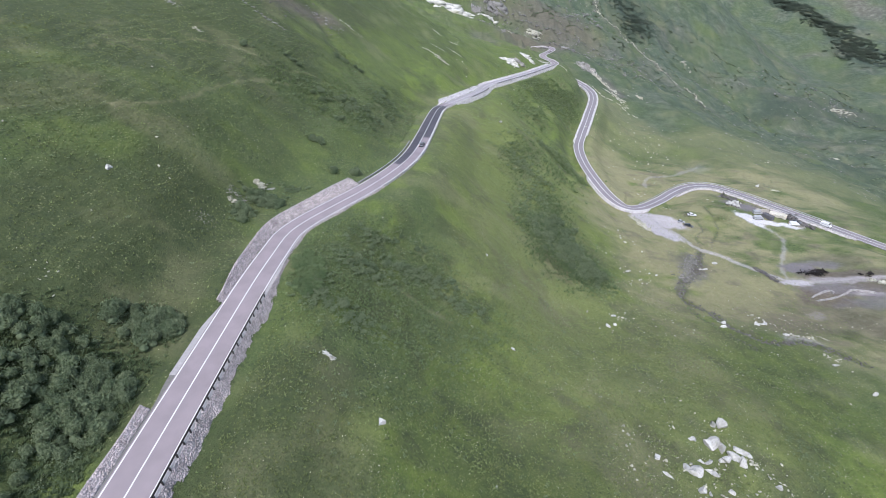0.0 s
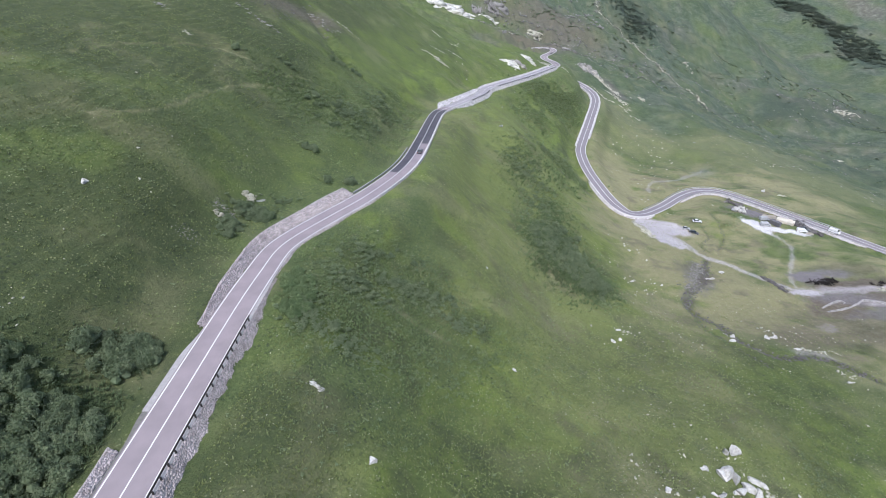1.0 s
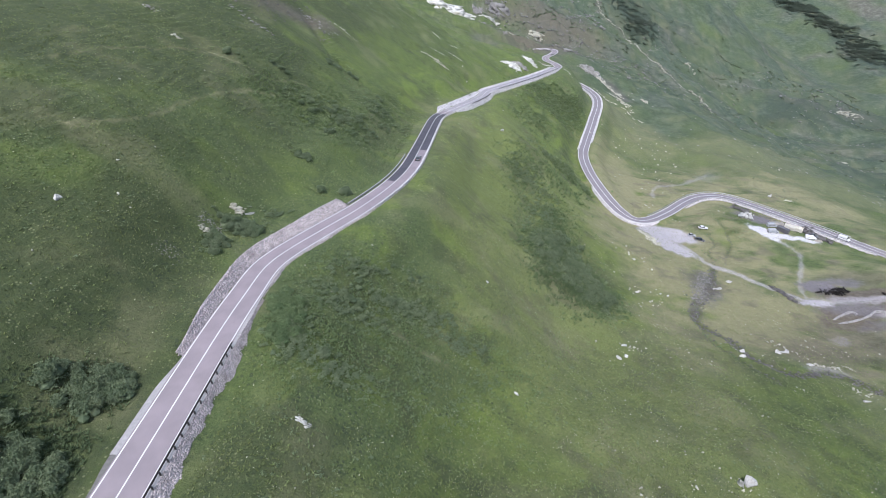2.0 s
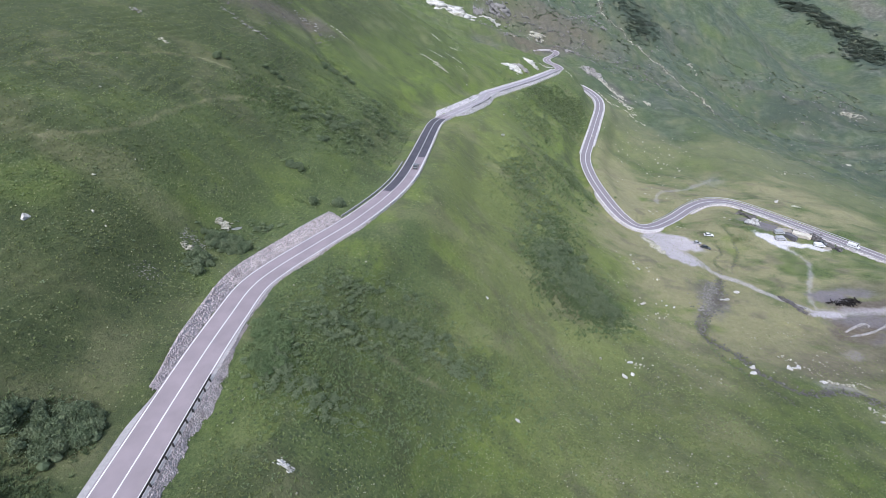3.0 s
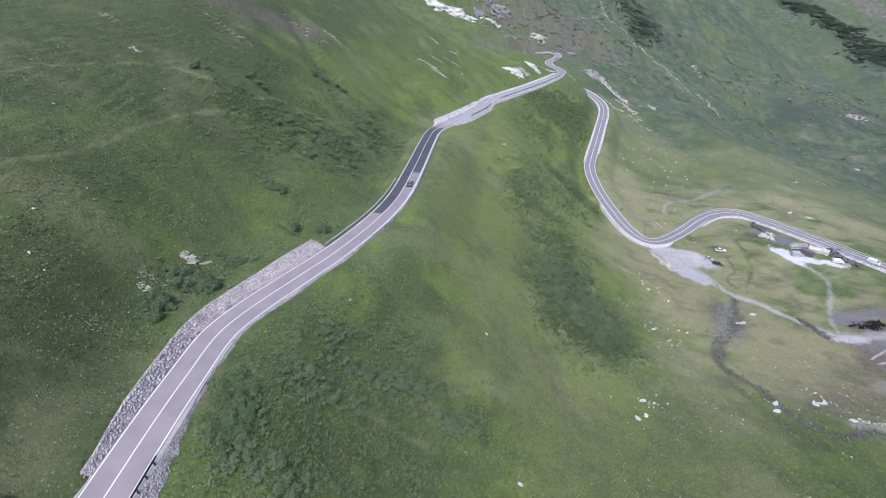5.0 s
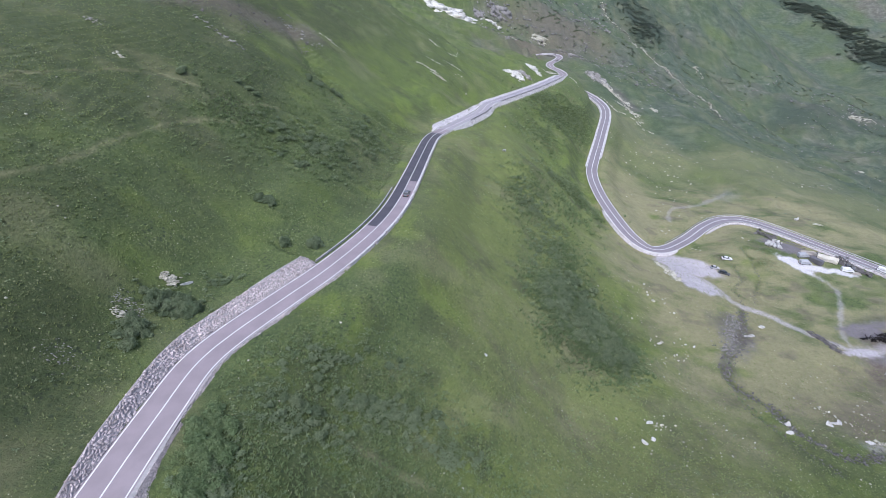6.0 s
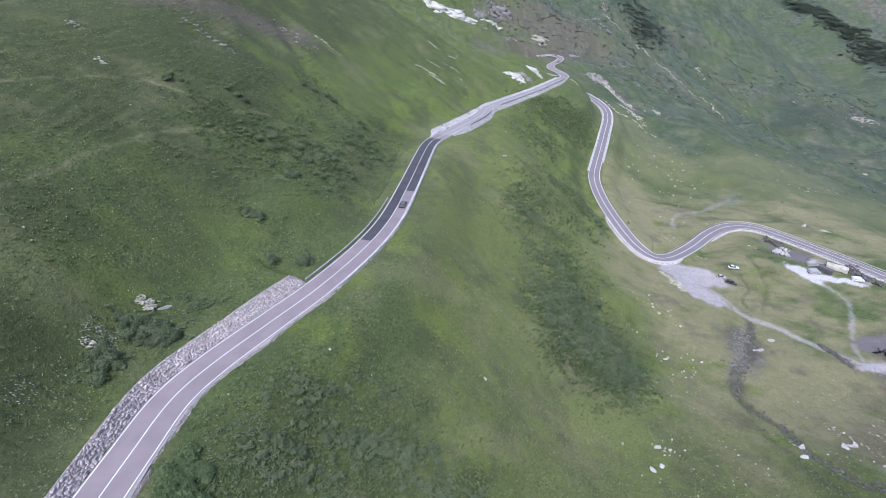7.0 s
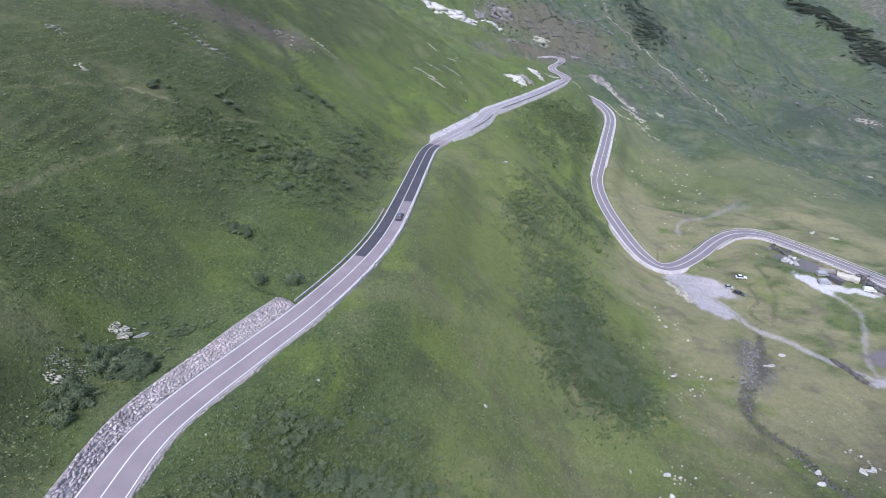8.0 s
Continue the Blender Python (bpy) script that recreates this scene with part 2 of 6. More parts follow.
# ---- materials of the setting ----
def grass_material():
    m, tree, b = material("alpine_turf", 0.95)
    wide, mid, fine, speck = noise_node(tree, 0.018, 4.0), noise_node(tree, 0.24, 6.0, 0.65), noise_node(tree, 1.7, 6.0, 0.7), noise_node(tree, 0.45, 11.0, 0.78)
    c = ramp(tree, mid.outputs["Fac"], [(0.37, (0.034, 0.054, 0.014)), (0.5, (0.064, 0.097, 0.024)), (0.63, (0.118, 0.150, 0.042))])
    c = mix(tree, 0.4, c, ramp(tree, wide.outputs["Fac"], [(0.38, (0.046, 0.078, 0.022)), (0.62, (0.100, 0.131, 0.042))]))
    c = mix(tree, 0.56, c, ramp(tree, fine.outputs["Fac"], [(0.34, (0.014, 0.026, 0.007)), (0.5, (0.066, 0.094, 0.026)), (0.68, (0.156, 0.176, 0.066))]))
    coarse = noise_node(tree, 0.07, 11.0, 0.74)
    # the thin far turf and pine ground hold distance haze in their greyed colours
    for name, stops in (("lush", [(0.3, (0.078, 0.118, 0.016)), (0.7, (0.142, 0.180, 0.034))]),
                        ("heath", [(0.3, (0.028, 0.043, 0.012)), (0.55, (0.053, 0.069, 0.021)), (0.75, (0.092, 0.106, 0.038))]),
                        ("sparse_hazed", [(0.36, (0.026, 0.043, 0.026)), (0.5, (0.052, 0.075, 0.049)), (0.64, (0.108, 0.125, 0.090))]),
                        ("pine", [(0.3, (0.020, 0.034, 0.022)), (0.55, (0.036, 0.053, 0.036)), (0.75, (0.072, 0.088, 0.064))]),
                        ("dry", [(0.3, (0.166, 0.160, 0.078)), (0.7, (0.256, 0.240, 0.134))]),
                        ("scree", [(0.3, (0.050, 0.050, 0.040)), (0.50, (0.100, 0.092, 0.078)), (0.68, (0.21, 0.20, 0.18))]),
                        ("soil", [(0.3, (0.062, 0.050, 0.036)), (0.5, (0.106, 0.087, 0.066)), (0.72, (0.165, 0.142, 0.115))]),
                        ("gravel", [(0.3, (0.32, 0.296, 0.310)), (0.7, (0.45, 0.424, 0.440))]),
                        ("pad", [(0.3, (0.112, 0.101, 0.108)), (0.7, (0.178, 0.162, 0.172))]),
                        ("chalk", [(0.3, (0.42, 0.405, 0.425)), (0.7, (0.60, 0.585, 0.605))])):
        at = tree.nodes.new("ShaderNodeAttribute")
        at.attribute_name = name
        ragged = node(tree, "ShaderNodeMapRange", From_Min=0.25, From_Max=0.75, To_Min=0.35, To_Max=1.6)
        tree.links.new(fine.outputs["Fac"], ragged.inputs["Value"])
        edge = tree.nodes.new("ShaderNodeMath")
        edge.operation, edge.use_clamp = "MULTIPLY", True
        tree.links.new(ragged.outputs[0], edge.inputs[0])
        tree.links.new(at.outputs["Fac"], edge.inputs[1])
        c = mix(tree, edge.outputs[0], c, ramp(tree, (coarse if name in ("sparse_hazed", "scree") else speck).outputs["Fac"], stops))
    # pale seed heads and blossoms, and dark dots painting the shade between tussocks
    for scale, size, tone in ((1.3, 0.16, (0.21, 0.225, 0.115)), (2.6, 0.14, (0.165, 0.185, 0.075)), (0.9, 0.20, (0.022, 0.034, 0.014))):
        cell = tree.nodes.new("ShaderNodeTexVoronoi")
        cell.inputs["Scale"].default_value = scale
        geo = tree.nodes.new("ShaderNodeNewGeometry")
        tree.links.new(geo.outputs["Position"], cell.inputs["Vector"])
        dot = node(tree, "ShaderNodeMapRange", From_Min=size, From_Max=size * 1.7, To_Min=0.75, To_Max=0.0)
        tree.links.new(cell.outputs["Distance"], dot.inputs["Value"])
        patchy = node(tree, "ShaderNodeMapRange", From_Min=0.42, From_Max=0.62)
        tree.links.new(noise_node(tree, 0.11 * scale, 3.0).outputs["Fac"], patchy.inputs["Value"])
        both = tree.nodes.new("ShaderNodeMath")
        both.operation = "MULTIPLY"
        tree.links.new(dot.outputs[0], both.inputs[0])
        tree.links.new(patchy.outputs[0], both.inputs[1])
        bare = tree.nodes.new("ShaderNodeAttribute")
        bare.attribute_name = "gravel"
        keep = node(tree, "ShaderNodeMath")
        keep.operation, keep.use_clamp = "SUBTRACT", True
        tree.links.new(both.outputs[0], keep.inputs[0])
        tree.links.new(bare.outputs["Fac"], keep.inputs[1])
        thin = tree.nodes.new("ShaderNodeAttribute")
        thin.attribute_name = "dry"
        rest = node(tree, "ShaderNodeMath")
        rest.operation, rest.use_clamp = "SUBTRACT", True
        tree.links.new(keep.outputs[0], rest.inputs[0])
        tree.links.new(thin.outputs["Fac"], rest.inputs[1])
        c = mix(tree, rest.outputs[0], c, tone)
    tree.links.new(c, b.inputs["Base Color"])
    bump(tree, b, fine.outputs["Fac"], 1.0, 0.5)
    return m


def asphalt_material(name, dark, light):
    m, tree, b = material(name, 0.85)
    fine, wide = noise_node(tree, 9.0, 4.0, 0.7), noise_node(tree, 0.22, 4.0)
    c = ramp(tree, fine.outputs["Fac"], [(0.3, dark), (0.7, light)])
    c = mix(tree, 0.5, c, ramp(tree, wide.outputs["Fac"], [(0.35, dark), (0.65, light)]))
    tree.links.new(c, b.inputs["Base Color"])
    bump(tree, b, fine.outputs["Fac"], 0.2, 0.02)
    return m


def masonry_material(name, tones):
    """Rubble: each stone its own tone, dark joints."""
    m, tree, b = material(name, 0.9)
    geo = tree.nodes.new("ShaderNodeNewGeometry")
    fine = noise_node(tree, 5.0, 5.0)
    c = ramp(tree, geo.outputs["Random Per Island"], [(k / (len(tones) - 1), t) for k, t in enumerate(tones)])
    mean = np.mean(tones, 0)
    c = mix(tree, 0.45, c, ramp(tree, fine.outputs["Fac"], [(0.3, tuple(0.35 * mean)), (0.7, tuple(1.55 * mean))]))
    # weathering in patches over many stones
    stain = noise_node(tree, 0.7, 5.0, 0.7)
    c = mix(tree, 0.75, c, ramp(tree, stain.outputs["Fac"], [(0.34, (0.45, 0.43, 0.40)), (0.5, (1.0, 1.0, 1.0)), (0.66, (1.35, 1.3, 1.3))]), "MULTIPLY")
    tree.links.new(c, b.inputs["Base Color"])
    bump(tree, b, fine.outputs["Fac"], 0.5, 0.06)
    return m


TURF = grass_material()
ASPHALT = asphalt_material("worn_asphalt", (0.186, 0.158, 0.168), (0.256, 0.218, 0.230))
NEW_ASPHALT = asphalt_material("fresh_asphalt", (0.040, 0.038, 0.046), (0.075, 0.072, 0.085))
LOW_ASPHALT = asphalt_material("grey_asphalt", (0.150, 0.134, 0.144), (0.205, 0.186, 0.196))
PAINT = speckled("road_paint", (0.46, 0.455, 0.45), (0.66, 0.655, 0.65), 6.0, 0.7, relief_=0.0)
CONCRETE = speckled("pale_concrete", (0.22, 0.21, 0.205), (0.36, 0.345, 0.34), 2.5)
GUTTER = speckled("dark_concrete", (0.085, 0.082, 0.075), (0.17, 0.16, 0.15), 2.5)
RUBBLE = masonry_material("rubble_stone", [(0.27, 0.23, 0.225), (0.43, 0.38, 0.372), (0.33, 0.283, 0.276), (0.51, 0.458, 0.45), (0.38, 0.328, 0.318), (0.46, 0.41, 0.40)])
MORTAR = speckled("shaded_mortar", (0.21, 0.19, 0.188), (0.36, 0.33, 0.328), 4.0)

# ---- ground sheet ----
def spaced(lo, hi, step, ends):
    """Even steps between lo and hi, then growing steps out to both ends."""
    mid = list(np.arange(lo, hi + step / 2, step))
    out = []
    for start, end, sign in ((lo, ends[0], -1), (hi, ends[1], 1)):
        v, s, side = start, step, []
        while sign * (end - v) > 0:
            s *= 1.02
            v += sign * s
            side.append(v)
        out.append(side)
    return np.array(out[0][::-1] + mid + out[1])


gx = spaced(-105, 150, 0.8, (-2600, 3200))
gy = spaced(30, 260, 0.8, (-1800, 4200))
GX, GY = [a.ravel() for a in np.meshgrid(gx, gy)]
GZ = ground(GX, GY)


def blob(cx, cy, rx, ry, turn=0.0):
    """1 in the middle of an oval patch, 0 outside it."""
    c, s = math.cos(radians(turn)), math.sin(radians(turn))
    dx, dy = GX - cx, GY - cy
    d = np.hypot((dx * c + dy * s) / rx, (-dx * s + dy * c) / ry)
    size = min(rx, ry)
    k = np.flatnonzero(d < 2.0)
    out = np.zeros(len(GX))
    x, y = GX[k] / size, GY[k] / size
    out[k] = 1 - smooth(0.5, 1.2, d[k] + 0.35 * fbm(x * 0.9, y * 0.9, 3, 5) + 0.25 * fbm(x * 3, y * 3, 3, 6))
    return out


def along(points, width, soft=0.8):
    """1 on a path through 2D points, 0 beside it."""
    line = curve_through([(x, y, 0) for x, y in points], 0.8)
    best = np.full(len(GX), 1e9)
    lo, hi = line.min(0) - 15, line.max(0) + 15
    near = np.flatnonzero((GX > lo[0]) & (GX < hi[0]) & (GY > lo[1]) & (GY < hi[1]))
    for seg in np.array_split(near, max(1, len(near) // 5000)):
        best[seg] = np.sqrt(((GX[seg, None] - line[None, :, 0])**2 + (GY[seg, None] - line[None, :, 1])**2).min(1))
    k = np.flatnonzero(best < width + soft + 3)
    out = np.zeros(len(GX))
    out[k] = 1 - smooth(width - soft, width + soft, best[k] + 0.9 * fbm(GX[k] / 4, GY[k] / 4, 3, 8))
    return out


patches = {
    "lush": 0 * GX,
    "heath": 0 * GX,
    "sparse_hazed": 0 * GX,
    "dry": 0 * GX,
    "scree": 0 * GX,
    "soil": 0 * GX,
    "gravel": 0 * GX,
    "pine": 0 * GX,
    "pad": 0 * GX,
    "chalk": 0 * GX,
}
path_a = along([(104, 247), (112, 243), (119, 234), (124, 222), (125, 213), (135.5, 206), (144.4, 196), (151, 191), (160, 185.5), (179, 188), (215, 190), (260, 180)], 1.3)
path_b = along([(172, 242), (176, 234.5), (178, 227), (173, 217), (167.6, 209), (160, 196), (158, 189)], 0.9)
path_c = along([(129, 292), (131, 300), (138.7, 311), (153, 319), (166.6, 329), (178, 338), (190, 350)], 1.2)
yard = np.maximum.reduce([1.6 * blob(119, 243, 15, 9, -22), 1.5 * blob(113, 232, 10, 7, -35), 1.3 * blob(116, 224, 9, 6, -45)])
patches["gravel"] = np.maximum.reduce([0.62 * path_a, 0.45 * path_b, 0.34 * path_c, yard, 1.5 * blob(160, 185.5, 8, 3, 0), 0.5 * blob(180, 188, 22, 3.2, 0), 0.4 * blob(126, 134.5, 9, 2.6, -8),
                                       0.7 * blob(-9.5, 177, 1.5, 8, -20), 0.25 * blob(151, 158, 5, 3, 30), 0.6 * blob(187, 177, 8, 2.5, -10), 0.18 * blob(187, 345, 14, 7, 40)])
patches["pad"] = np.maximum.reduce([1.9 * blob(180, 261, 14, 8.5, -35), 1.2 * blob(170, 199, 9, 6, 10), 0.8 * blob(183, 202, 12, 4, 0), 0.75 * blob(176, 181, 20, 5, 0), 0.7 * blob(190, 171, 22, 6, 10)])
patches["chalk"] = np.maximum.reduce([1.6 * blob(170, 245.5, 8.5, 4.2, -50), 1.6 * blob(180, 242.2, 7, 2.6, -12), 1.3 * blob(189.5, 240.6, 6, 2.0, -18)])
DITCHES = [[(99, 165), (96.7, 155), (95.2, 147), (96, 142), (98, 137), (104, 122)], [(141, 246), (138.5, 233), (132, 226), (129, 213)], [(152, 260), (150, 245), (147, 234), (139, 222), (135, 214)]]
stream_line = [(126, 208), (119, 196), (115, 188), (107, 180), (102, 174), (98, 165), (100, 157), (103, 150), (103, 141), (106, 134.5), (111, 129.5), (118, 130), (123, 132.5), (132, 130), (142, 122)]
# the small oval at (150, 191.5) tints the ground for the track bank's shade
patches["soil"] = np.maximum.reduce([0.9 * blob(171, 198, 9, 6), 1.3 * blob(178, 192, 14, 5, 5), 1.1 * blob(186, 191, 24, 7), 1.0 * blob(180, 180, 24, 8), 0.6 * blob(165, 156, 30, 16), 0.6 * blob(190, 960, 95, 110, 20), 0.7 * blob(120, 720, 60, 50), 0.6 * blob(130, 146, 22, 12, 20), 0.8 * blob(205, 190, 30, 10), 0.8 * blob(150, 191.5, 5, 1.5, -30), 0.35 * along(stream_line, 1.4),
                                     0.9 * blob(166, 172, 16, 8), 0.5 * blob(190, 205, 18, 8), 0.75 * along([(-102, 243), (-90, 262), (-76, 284), (-62, 306)], 5, 6), 0.4 * blob(115, 690, 60, 60), 0.7 * blob(180, 259, 10, 5, -30)])
patches["scree"] = np.maximum.reduce([0.35 * along([(-102, 243), (-90, 262), (-76, 284), (-62, 306)], 5, 5), 0.5 * blob(130, 770, 70, 120), 0.4 * blob(175, 910, 80, 150), 0.5 * blob(112, 700, 70, 60), 0.6 * blob(80, 960, 40, 60),
                                      0.4 * blob(125, 800, 80, 90), 0.8 * along([(160, 602), (164, 575), (180, 562), (184, 525)], 7, 4), 0.85 * blob(113, 190, 7, 13, -25), 0.5 * blob(101, 172, 4, 9, -20), 0.5 * blob(109, 198, 4, 6), 0.5 * blob(45, 610, 20, 60),
                                      0.5 * along([(314, 1158), (320, 1126), (343, 1102), (355, 1050), (355, 985), (367, 962), (374, 910), (379, 865), (392, 808), (396, 766)], 6, 4), 0.8 * blob(1530, 2020, 70, 110), 0.6 * blob(860, 1065, 50, 22), 0.5 * blob(1185, 1663, 60, 25)])
valley = (1 - smooth(-64, -52, relief(GX, GY))) * smooth(60, 90, GX) * (1 - smooth(300, 400, GY)) * (1 - smooth(215, 290, GX))
patches["dry"] = np.clip(valley * (0.5 + 0.6 * fbm(GX / 30, GY / 30, 3, 12) + 0.7 * fbm(GX / 9, GY / 5, 4, 14)), 0, 1) + 0.8 * blob(136, 166, 34, 26) + 0.45 * blob(133, 312, 22, 18) + 0.6 * blob(112, 225, 36, 70) + 0.5 * blob(105, 300, 16, 50) + 0.4 * blob(210, 300, 60, 40) + 0.25 * blob(48, 105, 42, 60) + 0.35 * blob(84, 165, 16, 42) + 0.3 * blob(270, 390, 90, 70) + 0.35 * blob(160, 425, 34, 80) + 0.2 * blob(30, 240, 50, 90) + 0.35 * blob(120, 345, 20, 60) \
    + 0.28 * smooth(0.1, 0.7, fbm(GX / 13, GY / 13, 3, 31))
trails = np.maximum.reduce([along(p, 0.5, 0.5) for p in ([(-77, 117), (-72, 125), (-69, 134), (-67.8, 148), (-66, 162), (-62, 178), (-56, 188)], [(-77, 191), (-69, 194), (-60.5, 197.5), (-51, 213)],
                                                          [(-95, 140), (-93, 160), (-88, 173), (-80, 186)], [(-14, 100), (-6, 98), (2, 97)], [(-48, 258), (-30, 256), (-16, 266)])])
patches["dry"] = patches["dry"] + 0.55 * trails
patches["lush"] = 0.8 * blob(150, 243, 7, 15, -20) + 0.7 * blob(40, 142, 16, 24, 20) + 0.55 * blob(15, 190, 16, 40, -15) + 0.4 * blob(-12, 55, 12, 9) + 0.35 * blob(60, 240, 20, 40) + 0.3 * smooth(0.15, 0.6, fbm(GX / 11, GY / 11, 3, 44)) \
    + smooth(-8, 12, GX) * (1 - smooth(90, 150, GX)) * (1 - smooth(260, 420, GY)) * np.clip(0.42 + 0.9 * fbm(GX / 7, GY / 16, 5, 77), 0, 0.85)
# mid-distance grass lightened through lush, for the haze over it
patches["lush"] = patches["lush"] + 0.45 * smooth(170, 320, GY) * (1 - smooth(650, 900, GY)) * smooth(-160, -60, GX) * (1 - smooth(90, 130, GX)) * (0.8 + 0.5 * fbm(GX / 20, GY / 20, 3, 52))
patches["heath"] = np.clip((1 - smooth(-60, -36, GX)) * (1 - smooth(420, 700, GY)) * (0.5 + 0.9 * fbm(GX / 12, GY / 12, 5, 27)), 0, 1) + 0.9 * blob(-24, 46, 12, 24) + 1.0 * blob(-62, 60, 24, 32) + 0.5 * blob(-130, 400, 130, 170) + 0.4 * blob(-125, 200, 55, 150) + 0.15 * blob(82, 390, 22, 44, -25) + 0.25 * blob(-36, 205, 22, 44, -15) + 0.8 * blob(-48, 76, 6, 24) + 0.35 * blob(-8, 98, 30, 20, 15) \
    + 0.45 * blob(50, 185, 16, 40, -15) + 0.6 * blob(49, 171, 12, 18, -20) + 0.3 * blob(85, 78, 7, 16) + 0.7 * blob(156, 249, 5, 11, -25) + 0.5 * blob(-52, 92, 9, 18) + 0.35 * blob(85, 112, 36, 30) + 0.5 * blob(-100, 215, 45, 70) + 0.5 * blob(25, 60, 30, 14) + 0.75 * blob(160, 150, 28, 17) + 0.4 * smooth(450, 700, GY) * smooth(-0.1, 0.5, fbm(GX / 60, GY / 60, 4, 38))
# clouds of fresh and of dark grass a few metres wide
meadow = smooth(-34, -20, GX) * (1 - smooth(100, 140, GX)) * (1 - smooth(330, 460, GY))
patches["lush"] = patches["lush"] + 0.75 * meadow * smooth(0.0, 0.42, fbm(GX / 6.5, GY / 9, 4, 171))
patches["heath"] = patches["heath"] + 0.6 * meadow * smooth(0.08, 0.5, fbm(GX / 5.5, GY / 7.5, 4, 181))
patches["lush"] = patches["lush"] + 0.5 * (1 - meadow) * (1 - smooth(-50, -30, GX)) * (1 - smooth(400, 520, GY)) * smooth(0.1, 0.5, fbm(GX / 8, GY / 8, 4, 191))
# damp green and bare mauve patches over the valley floor
patches["soil"] = np.maximum(patches["soil"], 0.5 * valley * smooth(0.25, 0.6, fbm(GX / 8, GY / 5, 4, 201)))
patches["dry"] = patches["dry"] - 0.5 * valley * smooth(0.0, 0.5, fbm(GX / 11, GY / 7, 4, 211))
# streaks of scrub and fresh grass running down the fall line
fall, across = 0.85 * GX - 0.5 * GY, 0.5 * GX + 0.85 * GY
slope = np.maximum(smooth(-8, 12, GX) * (1 - smooth(95, 135, GX)), 0.8 * (1 - smooth(-50, -25, GX))) * (1 - smooth(420, 600, GY))
patches["heath"] = patches["heath"] + 0.42 * slope * smooth(0.05, 0.6, fbm(fall / 26, across / 5.5, 4, 101))
patches["lush"] = patches["lush"] + 0.35 * slope * smooth(0.05, 0.6, fbm(fall / 26, across / 5.5, 4, 131))
far_rock = smooth(420, 800, np.hypot(GX, GY)) * smooth(0.12, 0.5, fbm(GX / 45, GY / 75, 5, 91))
patches["scree"] = np.maximum(patches["scree"], 0.38 * far_rock * (1 - blob(400, 1110, 70, 90, -30)))
patches["pine"] = np.maximum.reduce([1.1 * blob(395, 1120, 42, 85, -25), 0.9 * blob(385, 1190, 60, 60), 0.5 * blob(480, 1180, 70, 90), 0.8 * blob(720, 960, 170, 90, 20), 0.7 * blob(900, 1010, 200, 130), 0.6 * blob(540, 610, 40, 40),
                                     1.2 * along([(1290, 2180), (1304, 2095), (1313, 1964), (1337, 1832), (1311, 1677), (1246, 1529)], 55, 25)])
# thin far turf, growing with distance like the haze in its colour
patches["sparse_hazed"] = np.clip(smooth(330, 620, np.hypot(np.maximum(GX, 0), GY)) * smooth(90, 200, GX) * (0.75 + 0.6 * fbm(GX / 50, GY / 50, 4, 66)), 0, 1)
wet = np.maximum.reduce([along(stream_line, 1.5, 1.0), *[0.6 * along(p, 0.6, 0.8) for p in DITCHES]])
for name in ("dry", "soil", "gravel"):
    patches[name] = patches[name] * (1 - 0.85 * wet * (1 - np.clip(path_a, 0, 1)))
patches["heath"] = patches["heath"] + 0.8 * wet
nx, ny = len(gx), len(gy)
quads = np.arange(nx * ny).reshape(ny, nx)
faces = np.stack([quads[:-1, :-1], quads[:-1, 1:], quads[1:, 1:], quads[1:, :-1]], -1).reshape(-1, 4)
sheet = bpy.data.meshes.new("ground")
sheet.vertices.add(nx * ny)
sheet.vertices.foreach_set("co", np.stack([GX, GY, GZ], 1).ravel())
sheet.loops.add(faces.size)
sheet.loops.foreach_set("vertex_index", faces.ravel())
sheet.polygons.add(len(faces))
sheet.polygons.foreach_set("loop_start", np.arange(0, faces.size, 4))
sheet.polygons.foreach_set("use_smooth", np.ones(len(faces), bool))
sheet.update(calc_edges=True)
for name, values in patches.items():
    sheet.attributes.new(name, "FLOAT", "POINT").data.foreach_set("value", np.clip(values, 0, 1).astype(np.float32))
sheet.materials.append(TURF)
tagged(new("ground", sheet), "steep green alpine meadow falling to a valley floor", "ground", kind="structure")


# ---- roads ----
def road(name, label, line, left, asphalt, edge=3.2, half=0.1):
    top = new(name, mesh_of(name, *slab(line, left, -HALF, HALF, 0.0, -0.5), asphalt))
    tagged(top, label, "road", kind="structure")
    for off, line_name in ((-edge, "edge_line"), (edge, "edge_line"), (0.0, "centre_line")):
        part(line_name, mesh_of(line_name, *strip(line, left, off - half, off + half, 0.008), PAINT), None, top, "white painted road line")
    return top


upper_road = road("road", "pale worn asphalt mountain road with white lines", upper, upper_left, ASPHALT)
lower_road = road("road", "grey asphalt valley road with white lines", lower, lower_left, LOW_ASPHALT, half=0.16)


def at_y(y):
    """Index of the upper road's sample at that y, on its first pass."""
    return int(np.argmax(upper[:, 1] > y))


fresh = mesh_of("fresh_patch", *strip(upper, upper_left, 3.05, 0.12, 0.006, at_y(164), at_y(277)), NEW_ASPHALT)
part("fresh_patch", fresh, None, upper_road, "dark freshly laid asphalt")
fresh = mesh_of("fresh_patch", *strip(upper, upper_left, -0.12, -3.05, 0.006, at_y(203), at_y(277)), NEW_ASPHALT)
part("fresh_patch", fresh, None, upper_road, "dark freshly laid asphalt")


BLEACHED = asphalt_material("bleached_asphalt", (0.225, 0.205, 0.215), (0.310, 0.288, 0.298))
